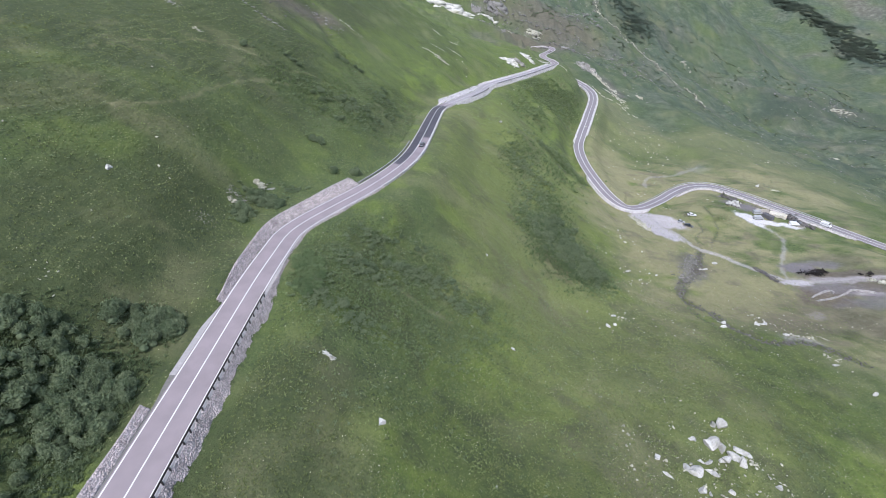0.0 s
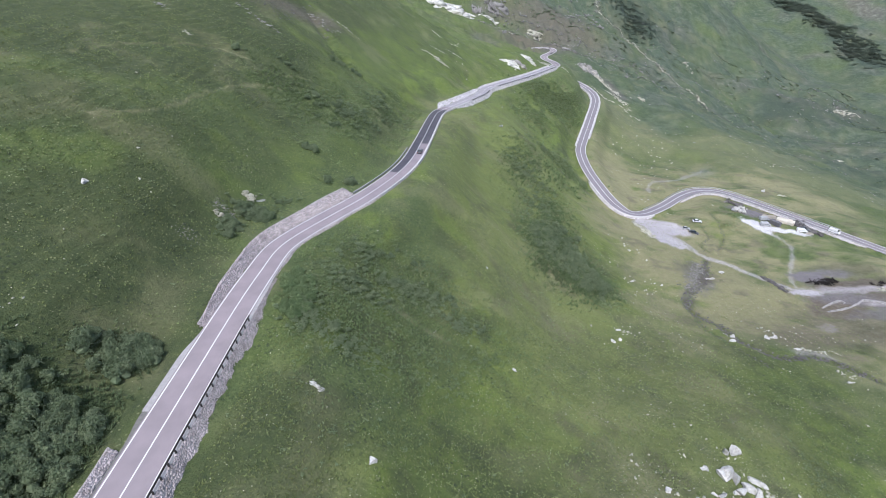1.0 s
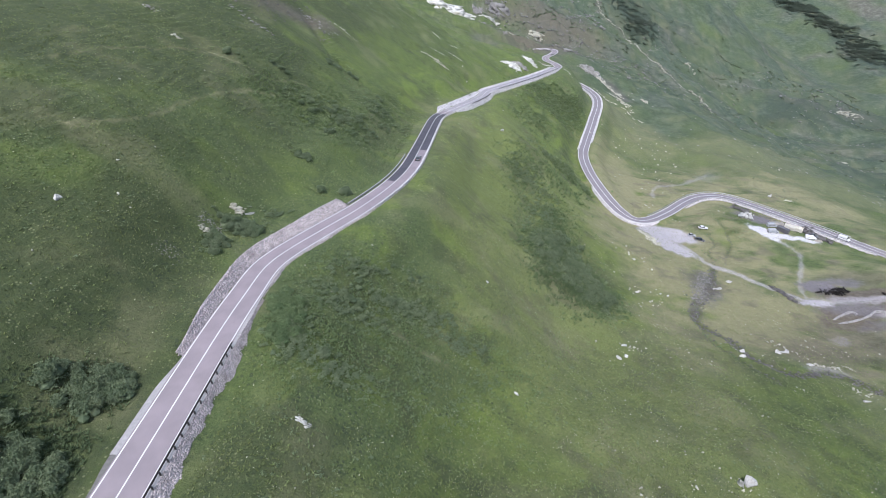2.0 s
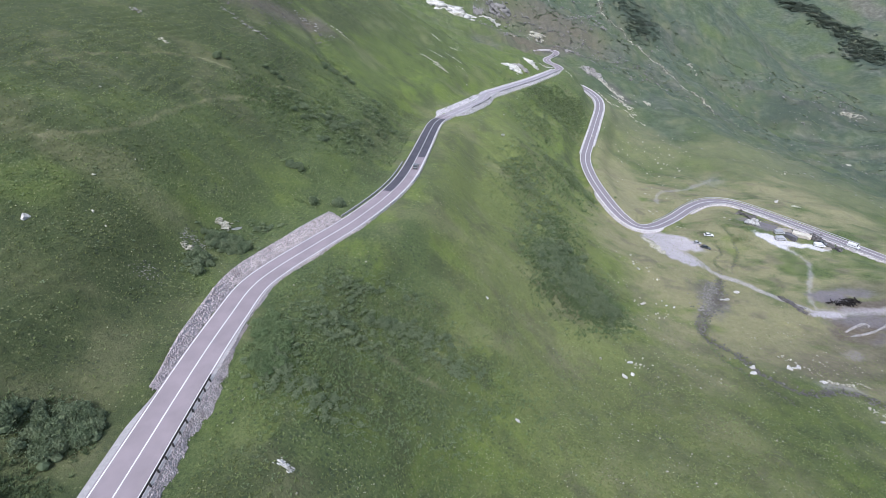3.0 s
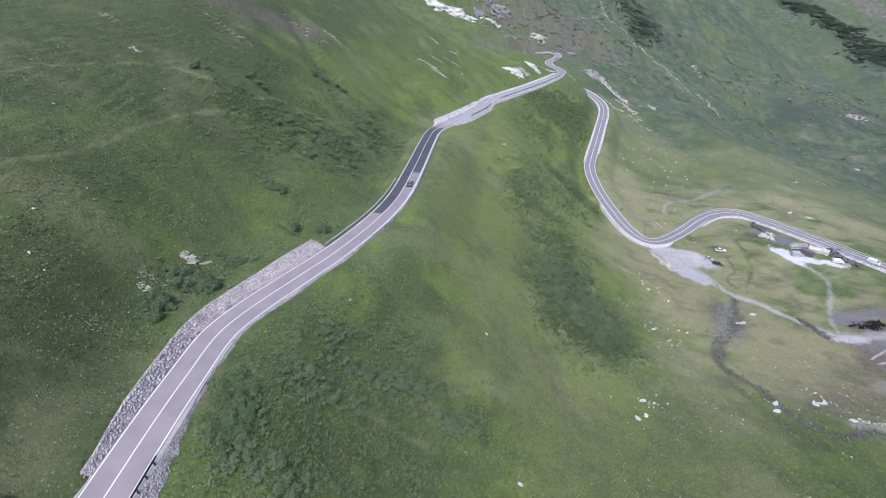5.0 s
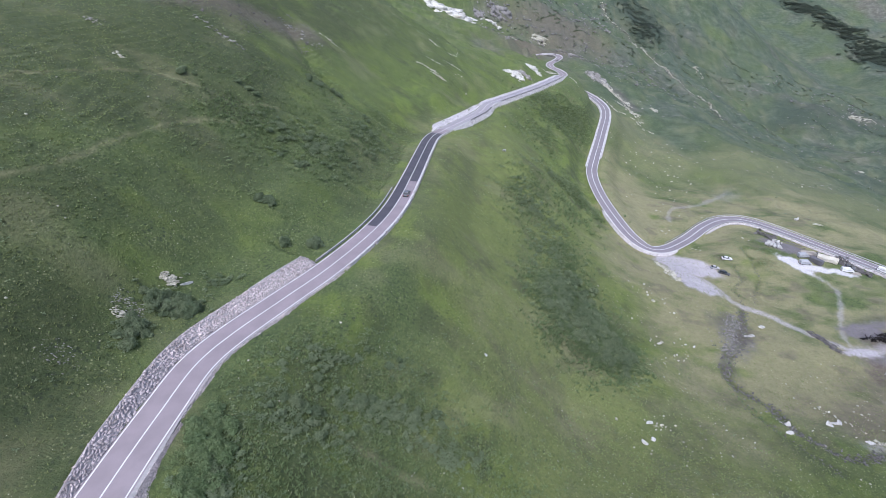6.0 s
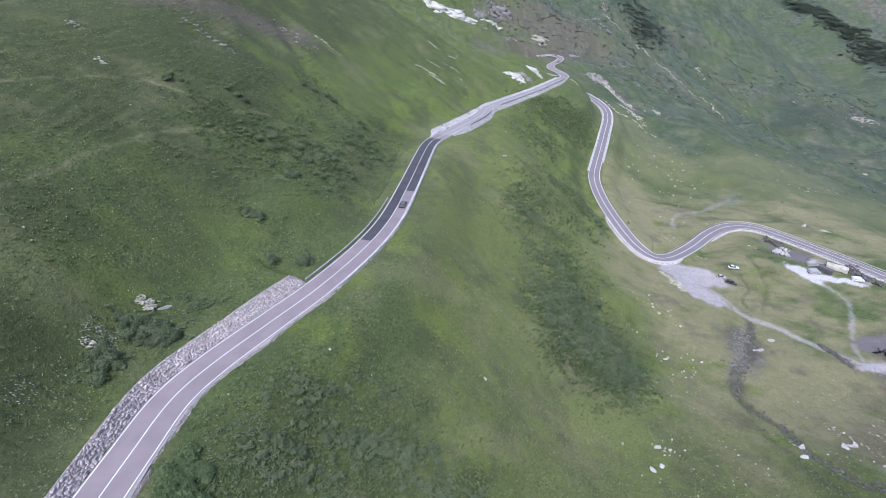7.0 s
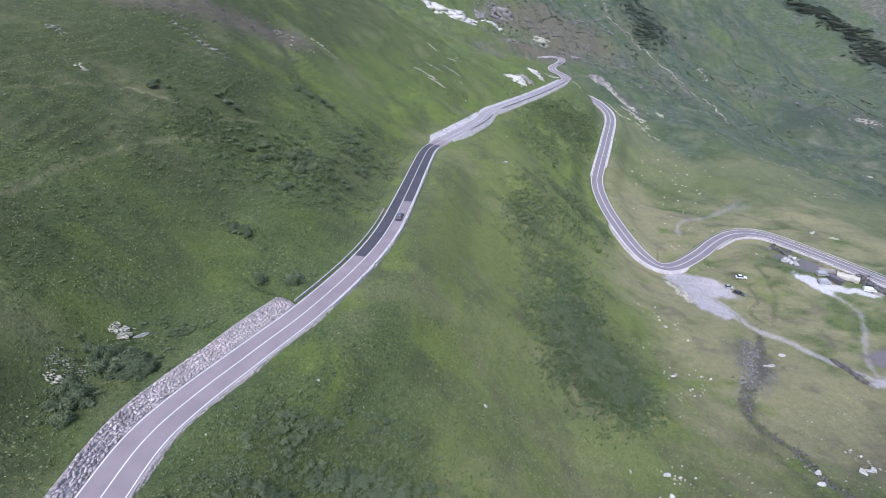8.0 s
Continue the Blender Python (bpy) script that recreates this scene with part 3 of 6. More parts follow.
for inner_, outer_ in ((3.08, 0.13), (-0.13, -3.08)):
    pale = mesh_of("bleached_stretch", *strip(upper, upper_left, inner_, outer_, 0.006, at_y(284), at_y(500)), BLEACHED)
    part("bleached_stretch", pale, None, upper_road, "pale bleached asphalt")
PALE_RUBBLE = masonry_material("pale_rubble", [(0.36, 0.34, 0.345), (0.60, 0.58, 0.585), (0.46, 0.44, 0.445), (0.68, 0.66, 0.67)])


# ---- stone lumps, shared by walls, heaps and scree ----
def icosa():
    g = (1 + 5**0.5) / 2
    v = np.array([(-1, g, 0), (1, g, 0), (-1, -g, 0), (1, -g, 0), (0, -1, g), (0, 1, g), (0, -1, -g), (0, 1, -g), (g, 0, -1), (g, 0, 1), (-g, 0, -1), (-g, 0, 1)])
    f = np.array([(0, 11, 5), (0, 5, 1), (0, 1, 7), (0, 7, 10), (0, 10, 11), (1, 5, 9), (5, 11, 4), (11, 10, 2), (10, 7, 6), (7, 1, 8),
                  (3, 9, 4), (3, 4, 2), (3, 2, 6), (3, 6, 8), (3, 8, 9), (4, 9, 5), (2, 4, 11), (6, 2, 10), (8, 6, 7), (9, 8, 1)])
    return v / np.linalg.norm(v[0]), f


ICO_V, ICO_F = icosa()
rng = np.random.default_rng(7)


def turns(n, upright=False):
    """n random turns, about z alone or about all axes."""
    a = rng.uniform(0, 2 * math.pi, n)
    c, s, o, i = np.cos(a), np.sin(a), np.zeros(n), np.ones(n)
    r = np.stack([c, -s, o, s, c, o, o, o, i], 1).reshape(n, 3, 3)
    if upright:
        return r
    b = rng.uniform(0, 2 * math.pi, n)
    c, s = np.cos(b), np.sin(b)
    q = np.stack([i, o, o, o, c, -s, o, s, c], 1).reshape(n, 3, 3)
    return np.einsum("nij,njk->nik", r, q)


def lumps(places, sizes, flat=0.7, upright=False):
    """Many rough stones at places, as one list of vertices and faces."""
    n = len(places)
    v = ICO_V[None] * rng.uniform(0.55, 1.35, (n, 12, 1))
    v = v * np.stack([rng.uniform(0.8, 1.35, n), rng.uniform(0.7, 1.1, n), rng.uniform(flat - 0.15, flat + 0.2, n)], 1)[:, None]
    v = np.einsum("nij,nkj->nki", turns(n, upright), v) * np.asarray(sizes)[:, None, None] / 2 + np.asarray(places)[:, None]
    f = ICO_F[None] + 12 * np.arange(n)[:, None, None]
    return v.reshape(-1, 3), f.reshape(-1, 3)


def stuff_mesh(name, verts, faces, mat):
    """A quick mesh from arrays of triangles."""
    me = bpy.data.meshes.new(name)
    me.vertices.add(len(verts))
    me.vertices.foreach_set("co", np.asarray(verts, float).ravel())
    k = faces.shape[1]
    me.loops.add(faces.size)
    me.loops.foreach_set("vertex_index", faces.ravel())
    me.polygons.add(len(faces))
    me.polygons.foreach_set("loop_start", np.arange(0, faces.size, k))
    me.update(calc_edges=True)
    me.materials.append(mat)
    return me


def facing(label, line, left, i0, i1, inner, run, rise, grain, base=0.0, stone=None, fill=0.93):
    """A stone-faced slope beside a road: a mortar bed and the stones set in it.
    inner: where it starts, left of the line; run, rise: arrays of its breadth and height."""
    idx = np.arange(i0, i1)
    n = len(idx)
    u = np.linspace(0, 1, 5)
    grid = []
    for t in u:
        off = inner + run * t
        grid.append(np.c_[line[idx, :2] + left[idx] * off[:, None], line[idx, 2] + base + rise * t])
    top = grid[-1].copy()
    top[:, :2] += left[idx] * (np.sign(run[n // 2]) * 0.12)
    top[:, 2] += 0.02
    deep = top.copy()
    deep[:, 2] -= 1.2
    foot = grid[0].copy()
    foot[:, 2] -= 0.8
    rows = [foot, *grid, top, deep]
    faces = [(a * n + i, a * n + i + 1, (a + 1) * n + i + 1, (a + 1) * n + i) for a in range(len(rows) - 1) for i in range(n - 1)]
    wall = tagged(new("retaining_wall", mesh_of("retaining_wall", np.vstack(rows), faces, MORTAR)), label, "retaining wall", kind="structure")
    length = np.hypot(run, rise)
    # rough courses: stones of uneven length laid row on row, each jogged, tilted and proud by its own amount
    g0, g1 = grid[0], grid[-1]
    span = np.r_[0, np.cumsum(np.linalg.norm(np.diff(g0, axis=0), axis=1))]
    rows_up = max(1, int(round(length.max() / (0.62 * grain))))
    along_, up_, long_ = [], [], []
    for r in range(rows_up):
        steps = grain * rng.uniform(0.55, 1.6, int(span[-1] / grain * 1.1) + 4)
        ends = np.cumsum(steps) - steps[0] * rng.uniform(0, 1)
        mid = ends - steps / 2
        ok = (mid > 0) & (mid < span[-1]) & (rng.uniform(0, 1, len(mid)) < fill)
        along_.append(mid[ok])
        long_.append(steps[ok])
        up_.append((r + 0.5 + rng.normal(0, 0.3, ok.sum())) / rows_up)
    along_, up_, long_ = np.concatenate(along_), np.clip(np.concatenate(up_), 0.02, 0.98), np.concatenate(long_)
    pick = np.clip(np.searchsorted(span, along_) - 1, 0, n - 2)
    frac = ((along_ - span[pick]) / (span[pick + 1] - span[pick]))[:, None]
    count = len(pick)
    low_, top_ = g0[pick] * (1 - frac) + g0[pick + 1] * frac, g1[pick] * (1 - frac) + g1[pick + 1] * frac
    p = low_ * (1 - up_[:, None]) + top_ * up_[:, None]
    ex = g0[pick + 1] - g0[pick]
    ex /= np.linalg.norm(ex, axis=1)[:, None]
    ey = top_ - low_
    high_ = np.linalg.norm(ey, axis=1) / rows_up
    ey /= np.linalg.norm(ey, axis=1)[:, None] + 1e-9
    ez = np.cross(ex, ey)
    ez *= np.sign(ez[:, 2:3] + 1e-9)
    corner = np.array([(a_, b_, c_) for a_ in (-0.5, 0.5) for b_ in (-0.5, 0.5) for c_ in (-0.5, 0.5)])
    corner = corner * np.where(corner[:, 2:3] > 0, np.array([0.8, 0.78, 1.0]), 1.0)
    box = corner[None] + rng.normal(0, 0.09, (count, 8, 3))
    size = np.stack([long_ * 0.94, high_ * rng.uniform(0.6, 1.5, count), grain * rng.uniform(0.12, 0.55, count)], 1)
    box = box * size[:, None]
    spin = rng.normal(0, 0.35, count)
    bx, by = box[..., 0] * np.cos(spin)[:, None] - box[..., 1] * np.sin(spin)[:, None], box[..., 0] * np.sin(spin)[:, None] + box[..., 1] * np.cos(spin)[:, None]
    v = p[:, None] + bx[..., None] * ex[:, None] + by[..., None] * ey[:, None] + box[..., 2:3] * ez[:, None]
    v = v.reshape(-1, 3)
    six = np.array([(0, 1, 3, 2), (4, 6, 7, 5), (0, 4, 5, 1), (2, 3, 7, 6), (0, 2, 6, 4), (1, 5, 7, 3)])
    f = (six[None] + 8 * np.arange(count)[:, None, None]).reshape(-1, 4)
    stones = part("facing_stones", stuff_mesh("facing_stones", v, f, stone or RUBBLE), None, wall, "grey rubble stones")
    stones["kind"] = "stuff"
    return wall


def upper_facing(label, y0, y1, side, run, rise, grain, inner=4.1, stone=None):
    i0, i1 = at_y(y0), at_y(y1)
    y = upper[i0:i1, 1]
    return facing(label, upper, upper_left, i0, i1, side * inner, side * run(y), rise(y), grain, -0.05, stone)


upper_facing("rough rubble stone bank rising beside the bend of the road", 76, 141, 1, bank_run, bank_height, 0.62, 3.56)
upper_facing("pale rubble stone bank above the distant road", 279, 350, 1, lambda y: 0.4 + 0.95 * bank_height(y), bank_height, 0.6, 3.85, PALE_RUBBLE)
upper_facing("rubble stone slope holding up the road under a guard rail", -20, 94, -1, lambda y: 0.2 + 0.2 * (1 - smooth(70, 92, y)) + 0.42 * drop_height(y) * (1 + 0.35 * np.sin(y / 2.3) * np.sin(y / 5.1) + 0.2 * np.sin(y * 1.7)), lambda y: -drop_height(y) - 0.3, 0.4, 4.1)
upper_facing("narrow rubble edge under the bend of the road", 94, 141, -1, lambda y: 0.32 + 0.14 * np.sin(y / 3.1), lambda y: -0.6 + 0 * y, 0.4, 3.82)
upper_facing("narrow rubble edge under the road", 141, 286, -1, lambda y: 0.3 + 0.3 * drop_height(y), lambda y: -drop_height(y) - 0.2, 0.45, 3.7)
upper_facing("pale stone wall holding up the distant road", 286, 500, -1, lambda y: 0.5 + 0.35 * drop_height(y), lambda y: -drop_height(y) - 0.3, 0.6, 4.0, PALE_RUBBLE)
upper_facing("low pale stone wall above the distant road", 350, 500, 1, lambda y: 0.8 + 0 * y, lambda y: 0.9 + 0 * y, 0.6, 3.9, PALE_RUBBLE)
upper_facing("low rubble wall at the roadside", -20, 51.5, 1, lambda y: 1.05 + 0.12 * np.sin(y / 2.7), lambda y: 1.05 + 0.1 * np.sin(y / 3.9), 0.4, 3.95)

i0, i1 = at_y(124), at_y(140)
top_off, top_up = 3.56 + bank_run(upper[i0:i1, 1]), bank_height(upper[i0:i1, 1])
coping = mesh_of("coping", *slab(upper, upper_left, top_off - 0.12, top_off + 0.22, top_up + 0.06, top_up - 0.35, i0, i1), CONCRETE)
tagged(new("coping", coping), "pale mortar coping along the top of the stone bank", "coping", kind="structure")


def lower_facing(label, i0, i1, side, wide, drop):
    n = i1 - i0
    taper = np.minimum(1, np.minimum(np.arange(n), np.arange(n)[::-1]) / 6 + 0.25)
    facing(label, lower, lower_left, i0, i1, side * 3.95, side * wide * taper, -drop * taper, 0.38, stone=PALE_RUBBLE)


lower_facing("pale stone edge of the valley road", 60, 262, -1, 0.7, 1.2)
lower_facing("pale stone edge of the valley road", 60, 245, 1, 0.6, 0.9)
lower_facing("pale stone edge of the valley road", 320, 372, -1, 0.7, 1.0)
lower_facing("rubble stone edge beside the yard", 400, 520, -1, 0.7, 0.8)

# concrete shoulders
outer_edge = -3.72 - 0.4 * (1 - smooth(86, 97, upper[at_y(-20):at_y(143), 1]))
shoulder = mesh_of("verge", *slab(upper, upper_left, outer_edge, -HALF - 0.003, -0.03, -0.6, at_y(-20), at_y(143)), CONCRETE)
tagged(new("verge", shoulder), "pale concrete verge under the guard rail", "verge", kind="structure")
shoulder = mesh_of("verge", *slab(upper, upper_left, HALF + 0.003, 4.55 - 0.95 * smooth(69, 77, upper[at_y(57):at_y(77), 1]), -0.03, -0.45, at_y(57), at_y(77)), CONCRETE)
tagged(new("verge", shoulder), "pale concrete roadside verge", "verge", kind="structure")
gutter = mesh_of("gutter", *slab(upper, upper_left, HALF + 0.003, 3.9 + 0.55 * smooth(52, 57, upper[at_y(-20):at_y(57) + 1, 1]), -0.06, -0.45, at_y(-20), at_y(57) + 1), GUTTER)
tagged(new("gutter", gutter), "worn concrete roadside gutter", "gutter", kind="structure")
kerb = mesh_of("kerb", *slab(upper, upper_left, 4.15, 4.5, 0.38, -0.4, at_y(141), at_y(196)), CONCRETE)
tagged(new("kerb", kerb), "pale concrete kerb along the road", "kerb", kind="structure")

# ---- guard rail ----
STEEL = speckled("weathered_steel", (0.020, 0.019, 0.020), (0.060, 0.054, 0.050), 3.0, 0.55, 0.6)


def beam_mesh(line, left, i0, i1, off, low, mat):
    """A folded steel beam along a road."""
    # deeper than a real beam: its breadth takes in the rail's shadow line
    prof = [(0.03, 0.0), (0.10, 0.05), (0.10, 0.11), (0.05, 0.155), (0.10, 0.20), (0.10, 0.26), (0.03, 0.31), (-0.06, 0.31), (-0.06, 0.0)]
    idx = np.arange(i0, i1)
    n, v, f = len(idx), [], []
    for px, pz in prof:
        v.append(np.c_[line[idx, :2] + left[idx] * (off - np.sign(off) * px), line[idx, 2] + low + pz])
    for q in range(len(prof)):
        r = (q + 1) % len(prof)
        f += [(q * n + i, q * n + i + 1, r * n + i + 1, r * n + i) for i in range(n - 1)]
    return mesh_of("rail", np.vstack(v), f, mat)


def box_bm(sx, sy, sz, bevel=0.0, centre=(0, 0, 0)):
    bm = bmesh.new()
    bmesh.ops.create_cube(bm, size=1)
    for v in bm.verts:
        v.co = Vector((v.co.x * sx + centre[0], v.co.y * sy + centre[1], v.co.z * sz + centre[2]))
    if bevel:
        bmesh.ops.bevel(bm, geom=bm.edges[:], offset=bevel, segments=1, affect="EDGES")
    return bm


def bm_mesh(name, bm, mat):
    me = bpy.data.meshes.new(name)
    bm.to_mesh(me)
    bm.free()
    me.materials.append(mat)
    return me


PALE_CONCRETE = speckled("whitened_stone", (0.40, 0.385, 0.385), (0.60, 0.58, 0.58), 1.6)
GALVANISED = speckled("galvanised_steel", (0.30, 0.30, 0.31), (0.52, 0.52, 0.54), 3.0, 0.5, 0.5)
post_bm = box_bm(0.26, 0.12, 0.92, 0.015, (0.0, 0, 0.3))
posts = {STEEL: bm_mesh("post", post_bm, STEEL)}
posts[GALVANISED] = bm_mesh("post", box_bm(0.2, 0.12, 0.92, 0.015, (0.0, 0, 0.3)), GALVANISED)


def guard_rail(label, line, left, i0, i1, step, off=-3.78, mat=STEEL):
    guard = tagged(new("guard_rail"), label, "guard rail")
    part("rail", beam_mesh(line, left, i0, i1, off, 0.42, mat), None, guard)
    for k in range(i0, i1, step):
        p = part("post", posts[mat], None, guard)
        side = left[k] * (off + math.copysign(0.24, off))
        p.matrix_local = pose(line[k, 0] + side[0], line[k, 1] + side[1], line[k, 2] - 0.05, 0, 0, math.degrees(math.atan2(left[k, 1], left[k, 0])))


guard_rail("dark weathered steel guard rail along the outer road edge", upper, upper_left, at_y(6), at_y(80), 2)
guard_rail("dark steel guard rail on the distant bend", upper, upper_left, at_y(308), at_y(346), 2)
guard_rail("dark steel guard rail on the distant straight", upper, upper_left, at_y(366), at_y(492), 3)
guard_rail("pale galvanised guard rail along the valley road above the yard", lower, lower_left, 402, 505, 3, -3.85, GALVANISED)
guard_rail("pale galvanised guard rail on the meadow side of the valley road", lower, lower_left, 372, 505, 3, 3.85, GALVANISED)
for i0, i1, side in ((70, 262, -1), (70, 245, 1), (322, 372, -1)):
    low_wall = mesh_of("low_wall", *slab(lower, lower_left, side * 3.6, side * 4.15, 0.45, -0.4, i0, i1), PALE_CONCRETE)
    tagged(new("low_wall", low_wall), "low pale stone wall edging the valley road", "low wall", kind="structure")

for i0, i1, side in ((at_y(286), len(upper) - 20, -1), (at_y(352), len(upper) - 20, 1)):
    low_wall = mesh_of("low_wall", *slab(upper, upper_left, side * 3.56, side * 3.98, 0.4, -0.4, i0, i1), PALE_CONCRETE)
    tagged(new("low_wall", low_wall), "low whitened stone wall edging the distant mountain road", "low wall", kind="structure")

# ---- stone parapet blocks on the outer edge ----
PALE_STONE = speckled("pale_kerb_stone", (0.30, 0.285, 0.28), (0.52, 0.50, 0.50), 3.0)


def block_mesh(seed):
    r = random.Random(seed)
    bm = box_bm(0.42, 0.86, 0.8 + 0.06 * seed, 0.07, (0, 0, 0.05))
    for v in bm.verts:
        v.co += Vector((r.uniform(-0.06, 0.06), r.uniform(-0.08, 0.08), r.uniform(-0.05, 0.05)))
    return bm_mesh("parapet_block", bm, PALE_STONE)


blocks = [block_mesh(k) for k in range(6)]
parapet = tagged(new("parapet"), "row of pale stone blocks along the outer road edge", "parapet")
for k in range(at_y(143), at_y(284)):
    if random.random() < 0.12:
        continue
    p = part("parapet_block", blocks[random.randrange(6)], None, parapet)
    off = upper_left[k] * -3.82
    p.matrix_local = pose(upper[k, 0] + off[0], upper[k, 1] + off[1], upper[k, 2] - 0.05, 0, 0, math.degrees(math.atan2(upper_left[k, 1], upper_left[k, 0])) + random.uniform(-5, 5))


# ---- rocks ----
ROCK = masonry_material("pale_gneiss", [(0.22, 0.215, 0.16), (0.42, 0.41, 0.335), (0.31, 0.305, 0.24), (0.49, 0.48, 0.41)])
WHITE_ROCK = masonry_material("white_limestone", [(0.34, 0.335, 0.30), (0.54, 0.535, 0.50), (0.44, 0.435, 0.395), (0.62, 0.615, 0.58)])
SCREE = masonry_material("scree_stone", [(0.13, 0.125, 0.115), (0.28, 0.27, 0.26), (0.19, 0.18, 0.165), (0.38, 0.37, 0.36)])
GREY_ROCK = masonry_material("grey_cliff", [(0.11, 0.108, 0.10), (0.21, 0.205, 0.195), (0.15, 0.145, 0.138), (0.28, 0.272, 0.265)])
DARK_ROCK = masonry_material("dark_cliff", [(0.05, 0.047, 0.045), (0.12, 0.112, 0.108), (0.08, 0.075, 0.07), (0.20, 0.19, 0.185)])


def boulder_material():
    """Pale gneiss with dark stains, lichen and cracks."""
    m, tree, b = material("boulder_gneiss", 0.92)
    geo = tree.nodes.new("ShaderNodeNewGeometry")
    grain, stain = noise_node(tree, 3.2, 8.0, 0.7), noise_node(tree, 0.8, 5.0, 0.65)
    c = ramp(tree, grain.outputs["Fac"], [(0.34, (0.15, 0.145, 0.135)), (0.46, (0.44, 0.432, 0.41)), (0.7, (0.60, 0.592, 0.57))])
    c = mix(tree, 0.35, c, ramp(tree, geo.outputs["Random Per Island"], [(0.0, (0.26, 0.245, 0.235)), (1.0, (0.52, 0.505, 0.50))]))
    patch = ramp(tree, stain.outputs["Fac"], [(0.52, (0, 0, 0)), (0.64, (1, 1, 1))])
    c = mix(tree, patch, c, mix(tree, 0.5, c, (0.15, 0.15, 0.10)))
    tree.links.new(c, b.inputs["Base Color"])
    bump(tree, b, grain.outputs["Fac"], 0.9, 0.25)
    return m


BOULDER = boulder_material()


def chunk(bm, r, seed, size, centre):
    """An angular piece: a ball cut by random planes, then roughened."""
    made = bmesh.ops.create_icosphere(bm, subdivisions=3, radius=1.0)["verts"]
    for _ in range(8):
        n = Vector((r.gauss(0, 1), r.gauss(0, 1), r.gauss(0, 0.8))).normalized()
        cut = r.uniform(0.28, 0.5)
        for v in made:
            over = v.co.dot(n) - cut
            if over > 0:
                v.co -= n * over
    tilt = pose(0, 0, 0, r.uniform(-15, 15), r.uniform(-15, 15), r.uniform(-25, 25)).to_3x3()
    for v in made:
        v.co += v.co.normalized() * (0.05 * noise.noise(v.co * 2.6 + Vector((seed, 0, 0))) + 0.05 * noise.noise(v.co * 7 + Vector((0, seed, 0))))
        v.co = tilt @ Vector((v.co.x * size[0], v.co.y * size[1], v.co.z * size[2])) + centre


def boulder_bm(lx, ly, lz, seed):
    r = random.Random(seed)
    bm = bmesh.new()
    if lx < 2.4:
        chunk(bm, r, seed, (lx, ly, lz), Vector((0, 0, 0)))
        return bm
    # a large block that frost has split into pieces
    for k, u in enumerate((-0.24, 0.22) if lx < 4 else (-0.3, 0.02, 0.3)):
        wide = r.uniform(0.44, 0.6) if lx < 4 else r.uniform(0.34, 0.5)
        chunk(bm, r, seed + 31 * k, (lx * wide, ly * r.uniform(0.6, 0.95), lz * r.uniform(0.65, 1.15)), Vector((u * lx, r.uniform(-0.22, 0.22) * ly, 0)))
    return bm


boulder_count = [0]


def boulder(x, y, lx, ly, lz, turn, label="pale angular boulder lying in the grass", group=""):
    boulder_count[0] += 1
    ob = new("boulder", bm_mesh("boulder", boulder_bm(lx, ly, lz, boulder_count[0]), BOULDER))
    r = max(lx, ly) / 4
    low = min(one(x + dx, y + dy) for dx, dy in ((0, 0), (r, 0), (-r, 0), (0, r), (0, -r)))
    ob.matrix_world = pose(x, y, low + lz * 0.22, random.uniform(-8, 8), random.uniform(-12, 4), turn)
    return tagged(ob, label, "boulder", group)


cluster = "boulders in the meadow cluster"
for x, y, lx, ly, lz, turn in ((64.3, 79.2, 4.4, 2.6, 2.2, 10), (60.6, 72.8, 5.2, 2.8, 2.0, -5), (55.6, 73.4, 3.0, 1.2, 0.8, 0), (51.6, 64.6, 5.4, 2.6, 2.0, -38),
                               (66.6, 71.8, 4.2, 1.9, 1.5, -25), (64.0, 68.6, 4.4, 1.7, 1.6, -58), (60.6, 68.4, 3.6, 1.7, 1.5, -12), (55.6, 67.0, 3.0, 1.3, 1.2, -15),
                               (55.8, 64.2, 3.4, 1.4, 1.3, -40), (51.0, 59.6, 1.8, 1.3, 1.1, 60), (57.6, 60.2, 1.6, 1.3, 0.9, 0), (52.8, 59.0, 1.5, 0.9, 0.7, 80),
                               (44.6, 66.4, 1.8, 1.2, 0.9, 0), (45.4, 62.2, 2.6, 0.8, 0.6, -40), (70.5, 63.2, 1.5, 1.2, 1.0, 0)):
    boulder(x, y, 0.84 * lx, 0.84 * ly, 0.9 * lz, turn, "pale angular boulder in a heap on the meadow", cluster)
for x, y, lx, ly, lz, turn in ((-10.3, 56.5, 1.5, 1.4, 1.2, 70), (-70.0, 98.2, 2.2, 1.0, 0.9, -15), (-47.4, 125.4, 1.9, 1.2, 0.8, 25),
                               (13.8, 133.4, 0.9, 0.8, 0.8, 0), (18, 95.4, 1.0, 0.9, 0.8, 0), (32.3, 280, 1.6, 1.2, 1.6, 0),
                               (59.0, 135.6, 1.8, 1.3, 0.9, 0), (54.4, 127.3, 2.3, 1.3, 0.9, -30), (57.0, 128.8, 1.5, 1.0, 0.8, 0), (78.6, 178, 1.4, 1.1, 1.0, 0)):
    boulder(x, y, 0.85 * lx, 0.85 * ly, 0.9 * lz, turn)
